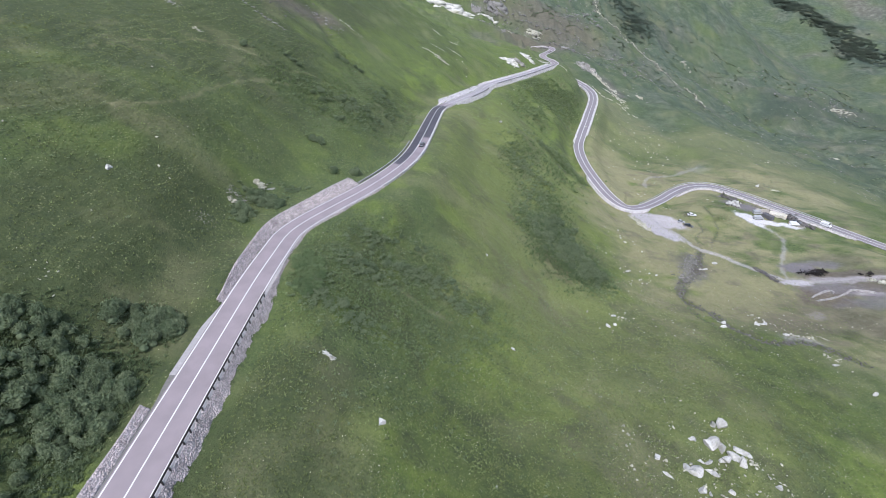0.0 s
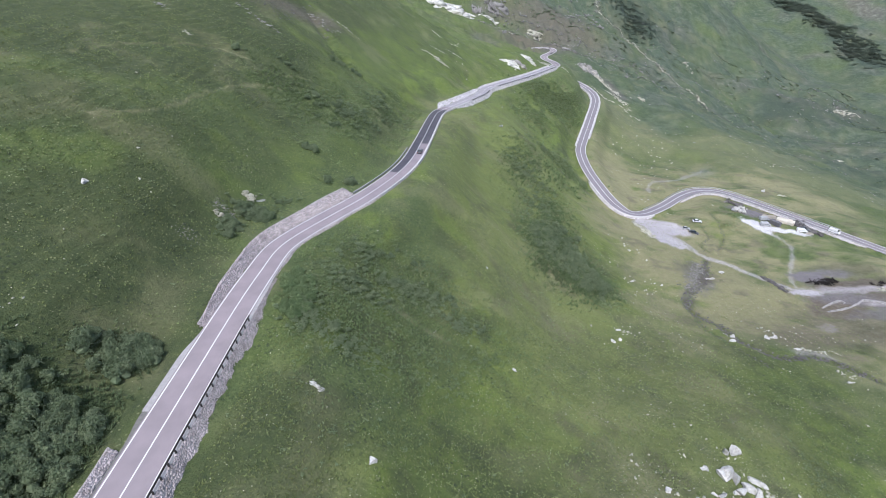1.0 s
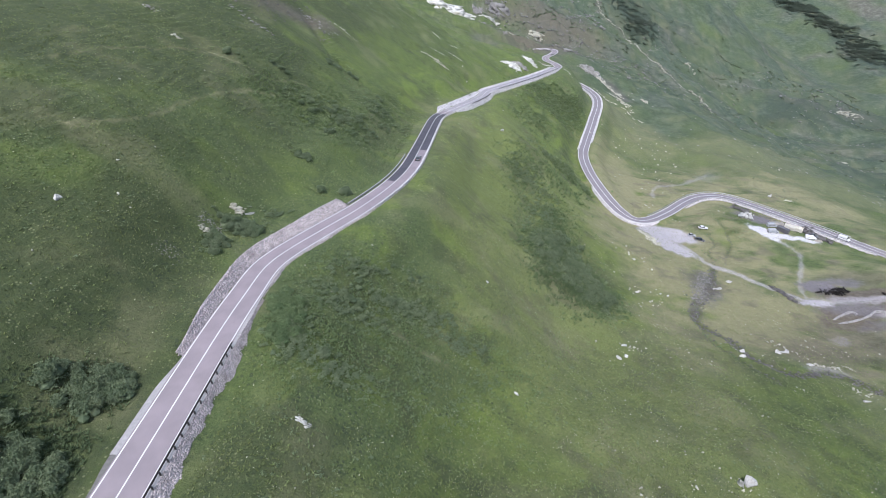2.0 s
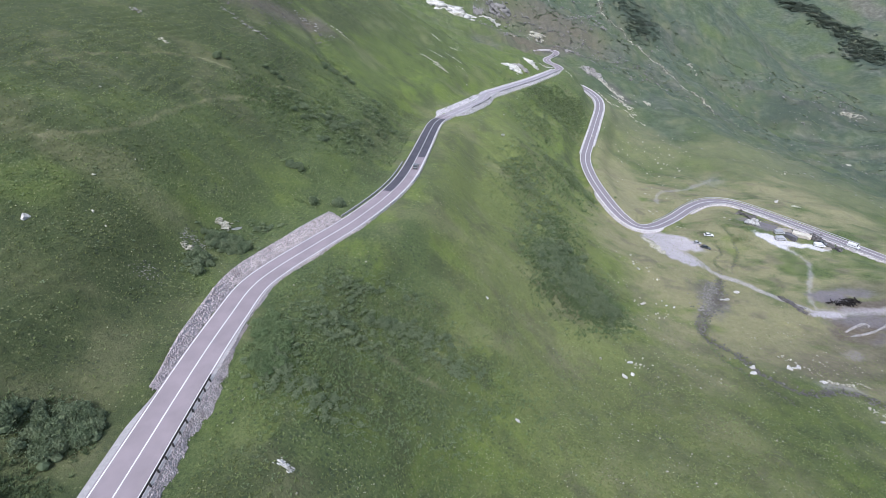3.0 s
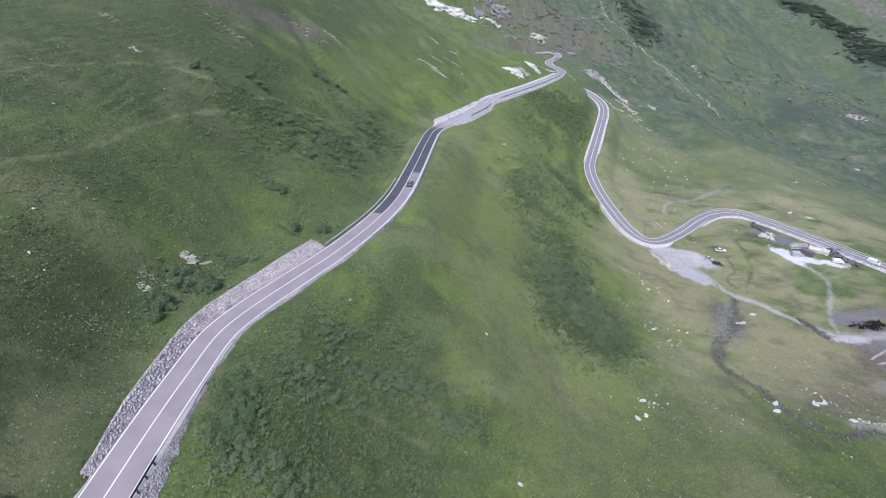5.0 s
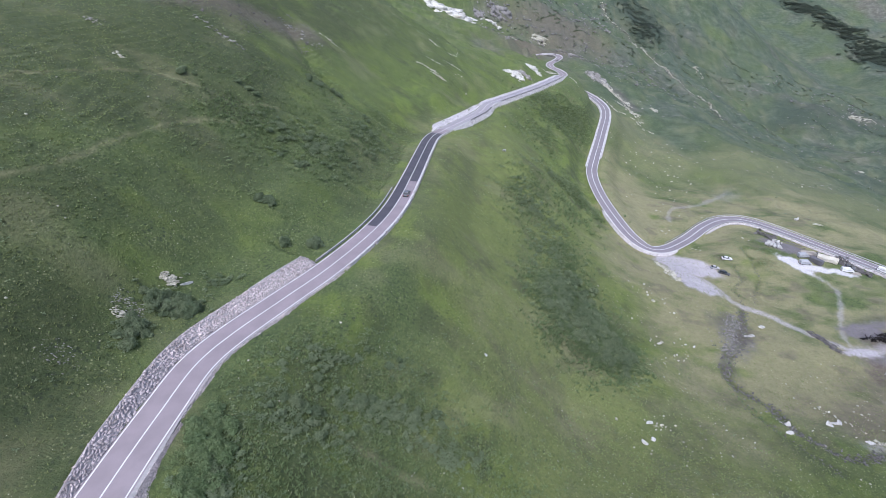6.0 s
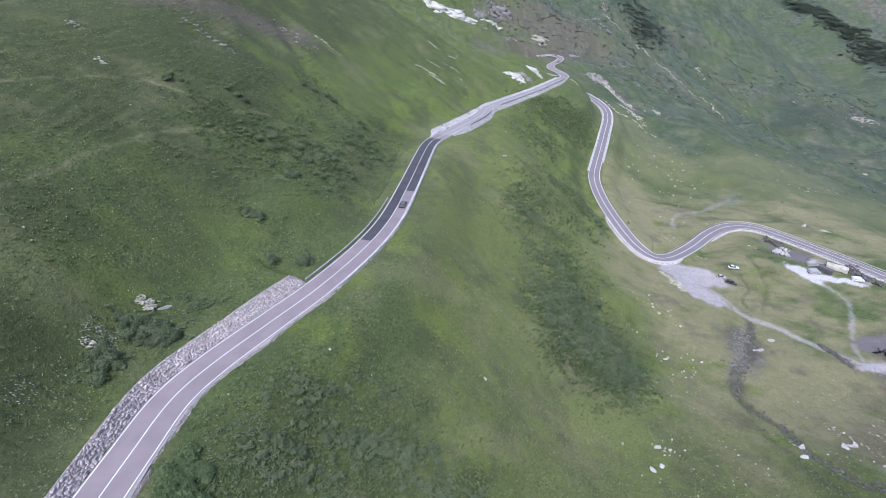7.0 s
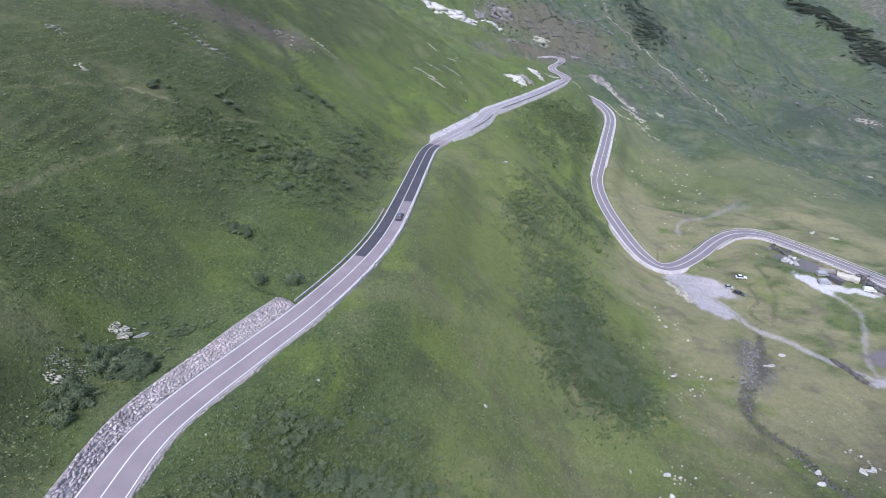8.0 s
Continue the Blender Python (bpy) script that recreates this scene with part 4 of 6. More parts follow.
for x, y, lx, ly, lz, turn in ((89.8, 180.3, 1.5, 1.1, 0.8, 0), (93.0, 180.0, 1.6, 0.8, 0.6, 0), (101.6, 142.5, 3.8, 1.9, 1.5, 0), (100.2, 137.4, 2.6, 1.4, 1.0, 0),
                               (119.4, 145.0, 3.6, 2.2, 1.5, 10), (116.8, 144.0, 2.2, 1.9, 1.6, 0), (118.1, 189.8, 5.0, 2.6, 1.3, 0), (126.6, 195.7, 3.0, 1.6, 1.2, 0),
                               (122.4, 136.6, 2.8, 1.2, 0.9, -30), (127.2, 119.0, 3.2, 1.5, 1.2, -15), (128.6, 104.8, 2.0, 1.7, 1.5, 0), (84.0, 62.3, 1.6, 1.0, 0.7, 0),
                               (150, 284.0, 1.7, 1.2, 0.9, 0), (205, 300, 4.0, 2.2, 1.8, 20)):
    boulder(x, y, 0.7 * lx, 0.7 * ly, 0.75 * lz, turn)


def downhill(x, y):
    gx_ = float(ground([x + 3], [y])[0] - ground([x - 3], [y])[0])
    gy_ = float(ground([x], [y + 3])[0] - ground([x], [y - 3])[0])
    d = np.array([-gx_, -gy_])
    return d / (np.linalg.norm(d) + 1e-9)


def scatter(name, label, category, places, sizes, flat, mat, sink=0.1):
    x, y = np.array(places).T
    z = ground(x, y) + np.asarray(sizes) * (0.2 - sink)
    v, f = lumps(np.stack([x, y, z], 1), sizes, flat)
    return tagged(new(name, stuff_mesh(name, v, f, mat)), label, category, kind="stuff")


def outcrop(x, y, length, width, count, size, mat=None, label="pale rock outcrop breaking through the slope", turn=None, flat=0.9, tall=0.0):
    """Jagged rock standing out of a slope, stretched along the fall line."""
    d = downhill(x, y) if turn is None else np.array([math.cos(radians(turn)), math.sin(radians(turn))])
    a, b = rng.uniform(-0.5, 0.5, count) * length, rng.normal(0, 0.3, count) * width
    px, py = x + d[0] * a - d[1] * b, y + d[1] * a + d[0] * b
    s = size * rng.uniform(0.5, 1.5, count) * np.exp(-(a / length)**2 * 2)
    z = ground(px, py) - 0.02 * s + tall * rng.uniform(0, 1, count)
    v = ICO_V[None] * rng.uniform(0.45, 1.35, (count, 12, 1)) * np.stack([rng.uniform(1.2, 2.8, count), rng.uniform(0.25, 0.6, count), flat * rng.uniform(0.3, 0.8, count)], 1)[:, None]
    rot = np.array([[d[0], -d[1], 0], [d[1], d[0], 0], [0, 0, 1]])
    v = (v * s[:, None, None] / 2) @ rot.T + np.stack([px, py, z], 1)[:, None]
    f = ICO_F[None] + 12 * np.arange(count)[:, None, None]
    return tagged(new("rock_outcrop", stuff_mesh("rock_outcrop", v.reshape(-1, 3), f.reshape(-1, 3), mat or ROCK)), label, "rock outcrop", kind="stuff")


def flock(label, x, y, length, width, count, size, turn, mat=None, flat=0.75, pile=0.0):
    """Loose angular stones lying together, strung out along one direction."""
    c, n = math.cos(radians(turn)), math.sin(radians(turn))
    a, b = rng.uniform(-0.5, 0.5, count) * length, rng.normal(0, 0.33, count) * width
    px, py = x + a * c - b * n, y + a * n + b * c
    s = size * (0.35 + rng.uniform(0, 1, count) ** 2)
    v, f = lumps(np.stack([px, py, ground(px, py) + 0.12 * s + pile * rng.uniform(0, 1, count) ** 2], 1), s, flat)
    return tagged(new("loose_stones", stuff_mesh("loose_stones", v, f, mat or ROCK)), label, "stones", kind="stuff")


outcrop(-20.6, 66.8, 2.7, 0.9, 60, 0.62, WHITE_ROCK, "low slab of broken pale rock in the grass", turn=-24, flat=0.6)
outcrop(-7, 366, 15, 2.0, 46, 1.1)
outcrop(-1, 360, 10, 1.8, 40, 1.3)
outcrop(8, 398, 12, 1.8, 26, 1.0)
outcrop(-3, 385, 12, 1.6, 24, 1.0)
outcrop(22, 352, 8, 2.0, 16, 1.4)
outcrop(57, 450, 16, 9, 110, 2.1, WHITE_ROCK, flat=1.8)
outcrop(65, 458, 13, 6, 60, 2.4, SCREE, flat=1.4)
outcrop(77, 483, 14, 7, 80, 2.2, WHITE_ROCK, flat=1.8)
outcrop(100, 530, 16, 8, 30, 2.6)
outcrop(-54, 314, 14, 1.6, 26, 1.1)
outcrop(-76, 240, 12, 2.5, 60, 0.9, SCREE, "pale broken rock on the slope")
outcrop(-84, 243, 9, 2.5, 26, 0.8, SCREE, "pale broken rock on the slope")
outcrop(-66, 300, 22, 8, 26, 1.1, SCREE, "pale broken rock on the slope")
outcrop(-86, 190, 5, 1.6, 12, 1.0)
outcrop(-100, 205, 6, 4, 24, 1.0, SCREE, "grey stones on the high slope")
outcrop(-52, 115, 4.5, 3.5, 150, 0.32, SCREE, label="weathered pale rock crumbling out of the slope")
outcrop(-52.0, 112.6, 2.6, 1.5, 90, 0.42, flat=1.2, tall=0.5, label="weathered pale rock crumbling out of the slope")
outcrop(-49.4, 124.3, 2.6, 2.0, 150, 0.5, flat=1.2, tall=0.6, label="weathered pale rock crumbling out of the slope")
outcrop(-54.5, 101, 5, 4, 110, 0.25, SCREE, label="weathered pale rock crumbling out of the slope")
outcrop(2, 920, 96, 16, 210, 9.0, WHITE_ROCK, flat=1.1, turn=-13, label="white rock band across the high slope")
outcrop(16, 905, 26, 6, 30, 6.0, flat=1.2, turn=-30, label="white rock band across the high slope")
outcrop(84, 968, 44, 20, 90, 8.5, GREY_ROCK, "grey cliff under the high slope", turn=-80, flat=1.3)
outcrop(150, 897, 26, 12, 60, 5.5, ROCK, "pale rocks on the brown slope", turn=-50, flat=1.4)
outcrop(56, 946, 24, 14, 60, 7.0, GREY_ROCK, "grey cliff under the high slope", flat=1.8)
outcrop(102, 985, 24, 12, 60, 8.0, GREY_ROCK, "grey cliff under the high slope", flat=2.0)
outcrop(74, 912, 34, 6, 70, 6.0, WHITE_ROCK, turn=-40, label="white rock band across the high slope")
outcrop(88, 730, 12, 3, 20, 2.4, turn=-40)
outcrop(153, 892, 14, 10, 24, 4.0, SCREE, "grey stones on the brown slope")
outcrop(166, 723, 12, 8, 24, 3.2, SCREE, "grey stones on the brown slope")
outcrop(-5, 433, 9, 1.4, 22, 1.3, turn=-40)
outcrop(8, 431, 9, 1.4, 22, 1.2, turn=-40)
outcrop(162, 588, 40, 12, 220, 3.4, SCREE, "grey rock rib above the valley", turn=-75, flat=1.3)
outcrop(166, 572, 52, 9, 150, 2.8, ROCK, "pale rock rib above the valley", turn=-72, flat=1.2)
outcrop(176, 515, 48, 5, 110, 2.4, ROCK, "pale rock rib above the valley", turn=-78)
outcrop(180, 545, 42, 4, 80, 2.4, label="pale rock edge above the valley", turn=-80)
outcrop(155, 514, 36, 2, 60, 1.6, label="pale rock edge above the valley", turn=-38)
outcrop(178, 484, 30, 2, 40, 1.5, label="pale rock edge above the valley", turn=-62)
outcrop(114, 493, 26, 2, 40, 1.4, turn=-80)
outcrop(208, 538, 10, 4, 24, 2.6)
outcrop(478, 1026, 26, 14, 24, 5.0)
outcrop(850, 1062, 60, 20, 40, 6.5, label="pale scree fan on the far slope", turn=10)
outcrop(564, 676, 9, 6, 14, 3.4)
outcrop(215, 297, 5, 3, 16, 1.6)
flock("white rubble tipped beside the gravel yard", 104.4, 236, 12, 3.0, 110, 1.0, -62)
flock("grey rubble washed out along the stream", 112, 190, 30, 6.0, 700, 0.55, 58, GREY_ROCK)
flock("pale stones strewn over the slope beside the valley road", 165, 400, 110, 60, 90, 1.1, 60)
flock("pale stones on the meadow edge", 79, 182, 26, 9, 24, 0.85, -50)
flock("pale stones on the meadow edge", 88, 205, 22, 8, 14, 1.0, -60)
flock("white stones along the stream bank", 122, 148, 15, 3.2, 36, 0.7, -60)
flock("white stones along the stream bank", 127.5, 137, 10, 1.8, 40, 0.8, -12)
flock("white stones along the stream bank", 135.5, 138, 8, 2.4, 22, 0.7, -20)
flock("white stones along the stream bank", 130, 123, 7, 2.4, 20, 0.7, -15)
flock("white stones scattered on bare soil", 139, 152, 16, 8, 22, 0.6, 20)

# stones strewn over the meadow, the stream bed and the banks
def strewn(n, cx, cy, rx, ry, lo, hi):
    a, r = rng.uniform(0, 2 * math.pi, n), np.sqrt(rng.uniform(0, 1, n))
    x, y = cx + rx * r * np.cos(a), cy + ry * r * np.sin(a)
    # half of them drawn together into loose flocks
    k = max(3, n // 9)
    home = rng.integers(0, k, n)
    flock = rng.uniform(0, 1, n) < 0.6
    x = np.where(flock, x[home] + rng.normal(0, 0.06, n) * rx, x)
    y = np.where(flock, y[home] + rng.normal(0, 0.06, n) * ry, y)
    return np.stack([x, y], 1), lo * 0.7 + (hi - lo * 0.7) * rng.uniform(0, 1, n) ** 2.2


groups = [strewn(90, 75, 165, 26, 50, 0.3, 1.0), strewn(50, 58, 132, 10, 14, 0.2, 1.0), strewn(190, 56, 66, 20, 13, 0.2, 0.9), strewn(420, 68, 90, 44, 36, 0.12, 0.5), strewn(120, 95, 100, 45, 50, 0.2, 0.8), strewn(70, 140, 300, 30, 45, 0.4, 1.2),
          strewn(170, 10, 90, 50, 50, 0.12, 0.55), strewn(90, -75, 120, 25, 60, 0.2, 0.7), strewn(110, 145, 150, 32, 30, 0.2, 0.75), strewn(45, 30, 420, 70, 110, 0.5, 1.3), strewn(60, 300, 520, 160, 150, 0.6, 1.8)]
scatter("stones", "pale stones strewn over the meadow", "stones", np.vstack([g[0] for g in groups]), np.concatenate([g[1] for g in groups]), 0.6, ROCK)
bed = curve_through([(x, y, 0) for x, y in stream_line], 0.22)
p = np.repeat(bed[:, :2], 2, 0)
p = p + rng.normal(0, 0.9, (len(p), 2)) * (1.2 + 1.6 * np.exp(-((p[:, 1:2] - 187) / 9)**2))
scatter("stream_stones", "grey stones in the narrow stream bed", "stones", p, rng.uniform(0.3, 1.0, len(p)) * rng.uniform(0.4, 1.2, len(p)), 0.6, DARK_ROCK)
for line_, wide_ in zip(DITCHES, (0.7, 0.6, 0.5)):
    q = curve_through([(x, y, 0) for x, y in line_], 0.4)[:, :2]
    q = q + rng.normal(0, wide_, q.shape)
    scatter("stream_stones", "dark wet stones in a narrow side ditch", "stones", q, rng.uniform(0.2, 0.6, len(q)), 0.6, DARK_ROCK)
# scree on the high slope and the far gully
p = np.vstack([strewn(220, -84, 270, 12, 20, 1, 1)[0], strewn(160, -68, 296, 12, 20, 1, 1)[0], strewn(60, 112, 690, 60, 60, 1, 1)[0], strewn(70, 190, 950, 80, 110, 1, 1)[0], strewn(60, 1000, 1300, 250, 250, 1, 1)[0]])
scatter("scree", "broken brown and grey scree on the high slope", "scree", p, rng.uniform(0.2, 0.9, len(p)) * np.where(p[:, 1] > 400, 3.0, 1.0), 0.7, DARK_ROCK)
gully = curve_through([(x, y, 0) for x, y in ((314, 1158), (320, 1126), (343, 1102), (355, 1065), (352, 1020), (352, 985), (367, 962), (374, 910), (379, 865), (392, 808), (396, 766), (392, 730))], 1.1)
p = gully[:, :2] + rng.normal(0, 0.8, (len(gully), 2))
scatter("gully_stones", "white stony torrent running down the far slope", "stones", p, rng.uniform(1.4, 3.4, len(p)), 0.4, ROCK)

# ---- shrubs, grass and flowers ----
def foliage(name, dark, light, rough=0.8):
    m, tree, b = material(name, rough)
    geo = tree.nodes.new("ShaderNodeNewGeometry")
    wide = noise_node(tree, 0.35, 3.0)
    c = ramp(tree, geo.outputs["Random Per Island"], [(0.0, dark), (0.6, tuple((p + q) / 2 for p, q in zip(dark, light))), (1.0, light)])
    c = mix(tree, 0.4, c, ramp(tree, wide.outputs["Fac"], [(0.35, dark), (0.65, light)]))
    info = tree.nodes.new("ShaderNodeObjectInfo")
    c = mix(tree, 0.35, c, ramp(tree, info.outputs["Random"], [(0.0, dark), (1.0, light)]))
    tree.links.new(c, b.inputs["Base Color"])
    # leaves let light through
    thin, both = tree.nodes.new("ShaderNodeBsdfTranslucent"), tree.nodes.new("ShaderNodeMixShader")
    tree.links.new(c, thin.inputs["Color"])
    both.inputs[0].default_value = 0.55
    tree.links.new(b.outputs[0], both.inputs[1])
    tree.links.new(thin.outputs[0], both.inputs[2])
    tree.links.new(both.outputs[0], tree.nodes["Material Output"].inputs["Surface"])
    return m


ALDER = foliage("alder_leaves", (0.130, 0.178, 0.094), (0.255, 0.300, 0.176))
GREEN_ALDER = foliage("fresh_alder_leaves", (0.116, 0.176, 0.074), (0.228, 0.290, 0.142))
BLADES = foliage("grass_blades", (0.085, 0.120, 0.034), (0.210, 0.230, 0.090))
BILBERRY = foliage("bilberry_leaves", (0.175, 0.228, 0.108), (0.315, 0.360, 0.192))
HERB = foliage("herb_leaves", (0.10, 0.14, 0.045), (0.22, 0.24, 0.12))
PETALS = foliage("flower_heads", (0.42, 0.42, 0.26), (0.72, 0.70, 0.55))
PINE = foliage("pine_needles", (0.070, 0.098, 0.066), (0.150, 0.178, 0.128))
FAR_SCRUB = foliage("dwarf_scrub", (0.110, 0.145, 0.086), (0.205, 0.238, 0.150))
BARK = speckled("alder_bark", (0.05, 0.045, 0.04), (0.13, 0.12, 0.105), 9.0)


def leaf_cards(centres, sizes, lift=0.6):
    """Small four-cornered leaves of random turn at each centre."""
    n = len(centres)
    shape = np.array([(-0.5, 0, 0), (0, -0.32, 0.06), (0.5, 0, 0), (0, 0.32, 0.06)])
    # mostly facing the sky, as leaves do
    tilt, way = rng.normal(0, lift, n), rng.uniform(0, 2 * math.pi, n)
    c, s, o, i = np.cos(tilt), np.sin(tilt), np.zeros(n), np.ones(n)
    lean = np.stack([i, o, o, o, c, -s, o, s, c], 1).reshape(n, 3, 3)
    v = np.einsum("nij,njk,lk->nli", turns(n, True), lean, shape) * np.asarray(sizes)[:, None, None] + centres[:, None]
    return v.reshape(-1, 3), np.arange(4 * n).reshape(n, 4)


def shrub_leaves(x, y, radius, height, leaves, leaf):
    """Leaf centres for shrubs made of several rounded, uneven heads."""
    n = len(x)
    z = ground(x, y)
    heads = 6
    ha, hr = rng.uniform(0, 2 * math.pi, (n, heads)), np.sqrt(rng.uniform(0, 1, (n, heads)))
    hx = x[:, None] + radius[:, None] * 0.75 * hr * np.cos(ha)
    hy = y[:, None] + radius[:, None] * 0.75 * hr * np.sin(ha)
    hz = z[:, None] + height[:, None] * rng.uniform(0.35, 0.85, (n, heads))
    per = leaves // heads
    d = rng.normal(0, 1, (n, heads, per, 3))
    d /= np.linalg.norm(d, axis=-1, keepdims=True)
    d[..., 2] = np.abs(d[..., 2]) * 1.0 - 0.25
    r = (0.42 * radius)[:, None, None, None] * rng.uniform(0.6, 1.1, (n, heads, per, 1))
    c = np.stack([hx, hy, hz], -1)[:, :, None] + d * r * np.array([1, 1, 0.9])
    c = c.reshape(-1, 3)
    return c, leaf * rng.uniform(0.6, 1.4, len(c))


def thicket(label, spots, radius, height, leaves, leaf, mat=None, name="thicket", lift=0.5, density=1.0):
    """spots: rows of centre x, y, half sizes, turn, number of shrubs."""
    xs, ys = [], []
    for cx, cy, rx, ry, turn, n in spots:
        u, w = rx * 0.52 * rng.normal(0, 1, n), ry * 0.52 * rng.normal(0, 1, n)
        c, s = math.cos(radians(turn)), math.sin(radians(turn))
        px, py = cx + u * c - w * s, cy + u * s + w * c
        keep = fbm(px / 7, py / 7, 3, 17) > -0.62
        xs.append(px[keep])
        ys.append(py[keep])
    x, y = np.concatenate(xs), np.concatenate(ys)
    _, off = nearest(upper, upper_left, x, y)
    _, low_off = nearest(lower, lower_left, x, y)
    ok = (np.abs(off) > 6.6) & (np.abs(low_off) > 7)
    x, y = x[ok], y[ok]
    k = rng.uniform(0.6, 1.35, len(x))
    c, s = shrub_leaves(x, y, radius * k, height * k, leaves, leaf)
    v, f = leaf_cards(c, s, lift)
    if density < 1:
        ok = rng.uniform(0, 1, len(f)) < density
        v, f = v.reshape(-1, 4, 3)[ok].reshape(-1, 3), np.arange(4 * ok.sum()).reshape(-1, 4)
    return tagged(new(name, stuff_mesh(name, v, f, mat or ALDER)), label, "shrubs", kind="stuff")


def tufts(name, label, category, x, y, tall, wide, blades, mat):
    n = len(x)
    z = ground(x, y)
    a = rng.uniform(0, 2 * math.pi, (n, blades))
    h = tall * rng.uniform(0.5, 1.4, (n, blades))
    lean = rng.uniform(0.6, 1.6, (n, blades)) * h
    base = np.stack([x, y, z - 0.05], 1)[:, None]
    ca, sa, o = np.cos(a), np.sin(a), np.zeros_like(a)
    side = np.stack([-sa, ca, o], -1) * wide / 2
    tip = base + np.stack([ca * lean, sa * lean, h], -1)
    v = np.stack([base + side, base - side, tip], 2)
    return tagged(new(name, stuff_mesh(name, v.reshape(-1, 3), np.arange(v.size // 3).reshape(-1, 3), mat)), label, category, kind="stuff")


def brush(label, spots, tall, wide, blades, mat, patchy=-0.35, seed=23):
    """Upright ferns and tall herbs over oval patches: centre x, y, half sizes, turn, number of plants."""
    xs, ys = [], []
    for cx, cy, rx, ry, turn, n in spots:
        a, d = rng.uniform(0, 2 * math.pi, n), 0.62 * np.sqrt(-2 * np.log(rng.uniform(0.005, 1, n)))
        u, w = rx * d * np.cos(a), ry * d * np.sin(a)
        c, s = math.cos(radians(turn)), math.sin(radians(turn))
        xs.append(cx + u * c - w * s)
        ys.append(cy + u * s + w * c)
    x, y = np.concatenate(xs), np.concatenate(ys)
    keep = fbm(x / 6, y / 6, 3, seed) + 0.5 * fbm(x / 2, y / 2, 2, seed + 5) + rng.normal(0, 0.35, len(x)) > patchy
    x, y = x[keep], y[keep]
    _, off = nearest(upper, upper_left, x, y)
    _, low_off = nearest(lower, lower_left, x, y)
    ok = ((off > 7.0) | (off < -5.6)) & (np.abs(low_off) > 6)
    return tufts("tall_herbs", label, "herbs", x[ok], y[ok], tall, wide, blades, mat)


def bush_crown(seed, mat):
    """Leaves and inner growth of one alder bush, about 2.5 m across."""
    r = np.random.default_rng(seed)
    n, per = 10, 120
    a, d = r.uniform(0, 2 * math.pi, n), np.sqrt(r.uniform(0, 1, n)) * 0.9
    size = r.uniform(0.36, 0.62, n)
    mid = np.stack([d * np.cos(a), d * np.sin(a), 0.35 + (1.05 - 0.65 * d) * r.uniform(0.35, 1.0, n)], 1)
    lobe = ICO_V[None] * r.uniform(0.75, 1.1, (n, 12, 1)) * (0.66 * size)[:, None, None] + mid[:, None]
    skirt = ICO_V[None] * r.uniform(0.8, 1.1, (4, 12, 1)) * np.array([0.75, 0.75, 0.5]) + np.stack([0.4 * r.normal(0, 1, 4), 0.4 * r.normal(0, 1, 4), np.full(4, 0.25)], 1)[:, None]
    balls = np.concatenate([lobe, skirt])
    way = r.normal(0, 1, (n, per, 3))
    way[..., 2] = np.abs(way[..., 2]) - 0.35
    way /= np.linalg.norm(way, axis=-1, keepdims=True)
    spot = mid[:, None] + way * (size[:, None] * r.uniform(0.6, 1.6, (n, per)))[..., None]
    out = way + 0.55 * r.normal(0, 1, way.shape)
    out /= np.linalg.norm(out, axis=-1, keepdims=True)
    one_ = np.cross(out, r.normal(0, 1, out.shape))
    one_ /= np.linalg.norm(one_, axis=-1, keepdims=True)
    two = np.cross(out, one_)
    leaf = r.uniform(0.08, 0.19, (n, per, 1))
    quad = np.stack([spot - one_ * leaf, spot - two * leaf * 0.62, spot + one_ * leaf, spot + two * leaf * 0.62], 2).reshape(-1, 3)
    k = len(quad)
    faces = np.arange(k).reshape(-1, 4).tolist() + (ICO_F[None] + 12 * np.arange(len(balls))[:, None, None] + k).reshape(-1, 3).tolist()
    me = bpy.data.meshes.new("crown")
    me.from_pydata(np.vstack([quad, balls.reshape(-1, 3)]).tolist(), [], faces)
    me.materials.append(mat)
    return me, mid


def bush_thing(seed, mat):
    root = tagged(new("alder_bush"), "rounded grey-green alder bush growing on the slope", "bush")
    me, mid = bush_crown(seed, mat)
    part("crown", me, None, root, "dense small green leaves")
    bm = bmesh.new()
    for x_, y_, z_ in mid[:6]:
        way = Vector((x_, y_, z_ + 0.4))
        turn_ = way.to_track_quat("Z", "Y").to_matrix().to_4x4()
        bmesh.ops.create_cone(bm, cap_ends=True, segments=5, radius1=0.06, radius2=0.02, depth=way.length, matrix=Matrix.Translation(way / 2 - Vector((0, 0, 0.4))) @ turn_)
    part("branches", bm, BARK, root, "thin grey alder branches")
    return root


def bush_cluster(label, group, spots, apart, size, tall=1.0, kinds=None):
    """Single bushes over oval patches (centre, half sizes, number), no two nearer than apart."""
    taken = []
    for cx, cy, rx, ry, n in spots:
        tries = 0
        while n > 0 and tries < 900:
            tries += 1
            a, d = random.uniform(0, 2 * math.pi), math.sqrt(random.uniform(0, 1))
            x, y = cx + rx * d * math.cos(a), cy + ry * d * math.sin(a)
            if any((x - u)**2 + (y - w)**2 < apart**2 for u, w in taken):
                continue
            _, off = nearest(upper, upper_left, np.array([x]), np.array([y]))
            if -6.4 < off[0] < 6.9:
                continue
            taken.append((x, y))
            n -= 1
            k = size * random.uniform(0.65, 1.3)
            m = pose(x, y, one(x, y) - 0.1 * k, 0, 0, random.uniform(0, 360)) @ Matrix.Diagonal((k, k, k * tall * random.uniform(0.85, 1.2), 1))
            kind_ = (kinds or BUSHES)[random.randrange(len(kinds or BUSHES))]
            ob = copy_thing(kind_, m)
            tagged(ob, label, "bush", group)


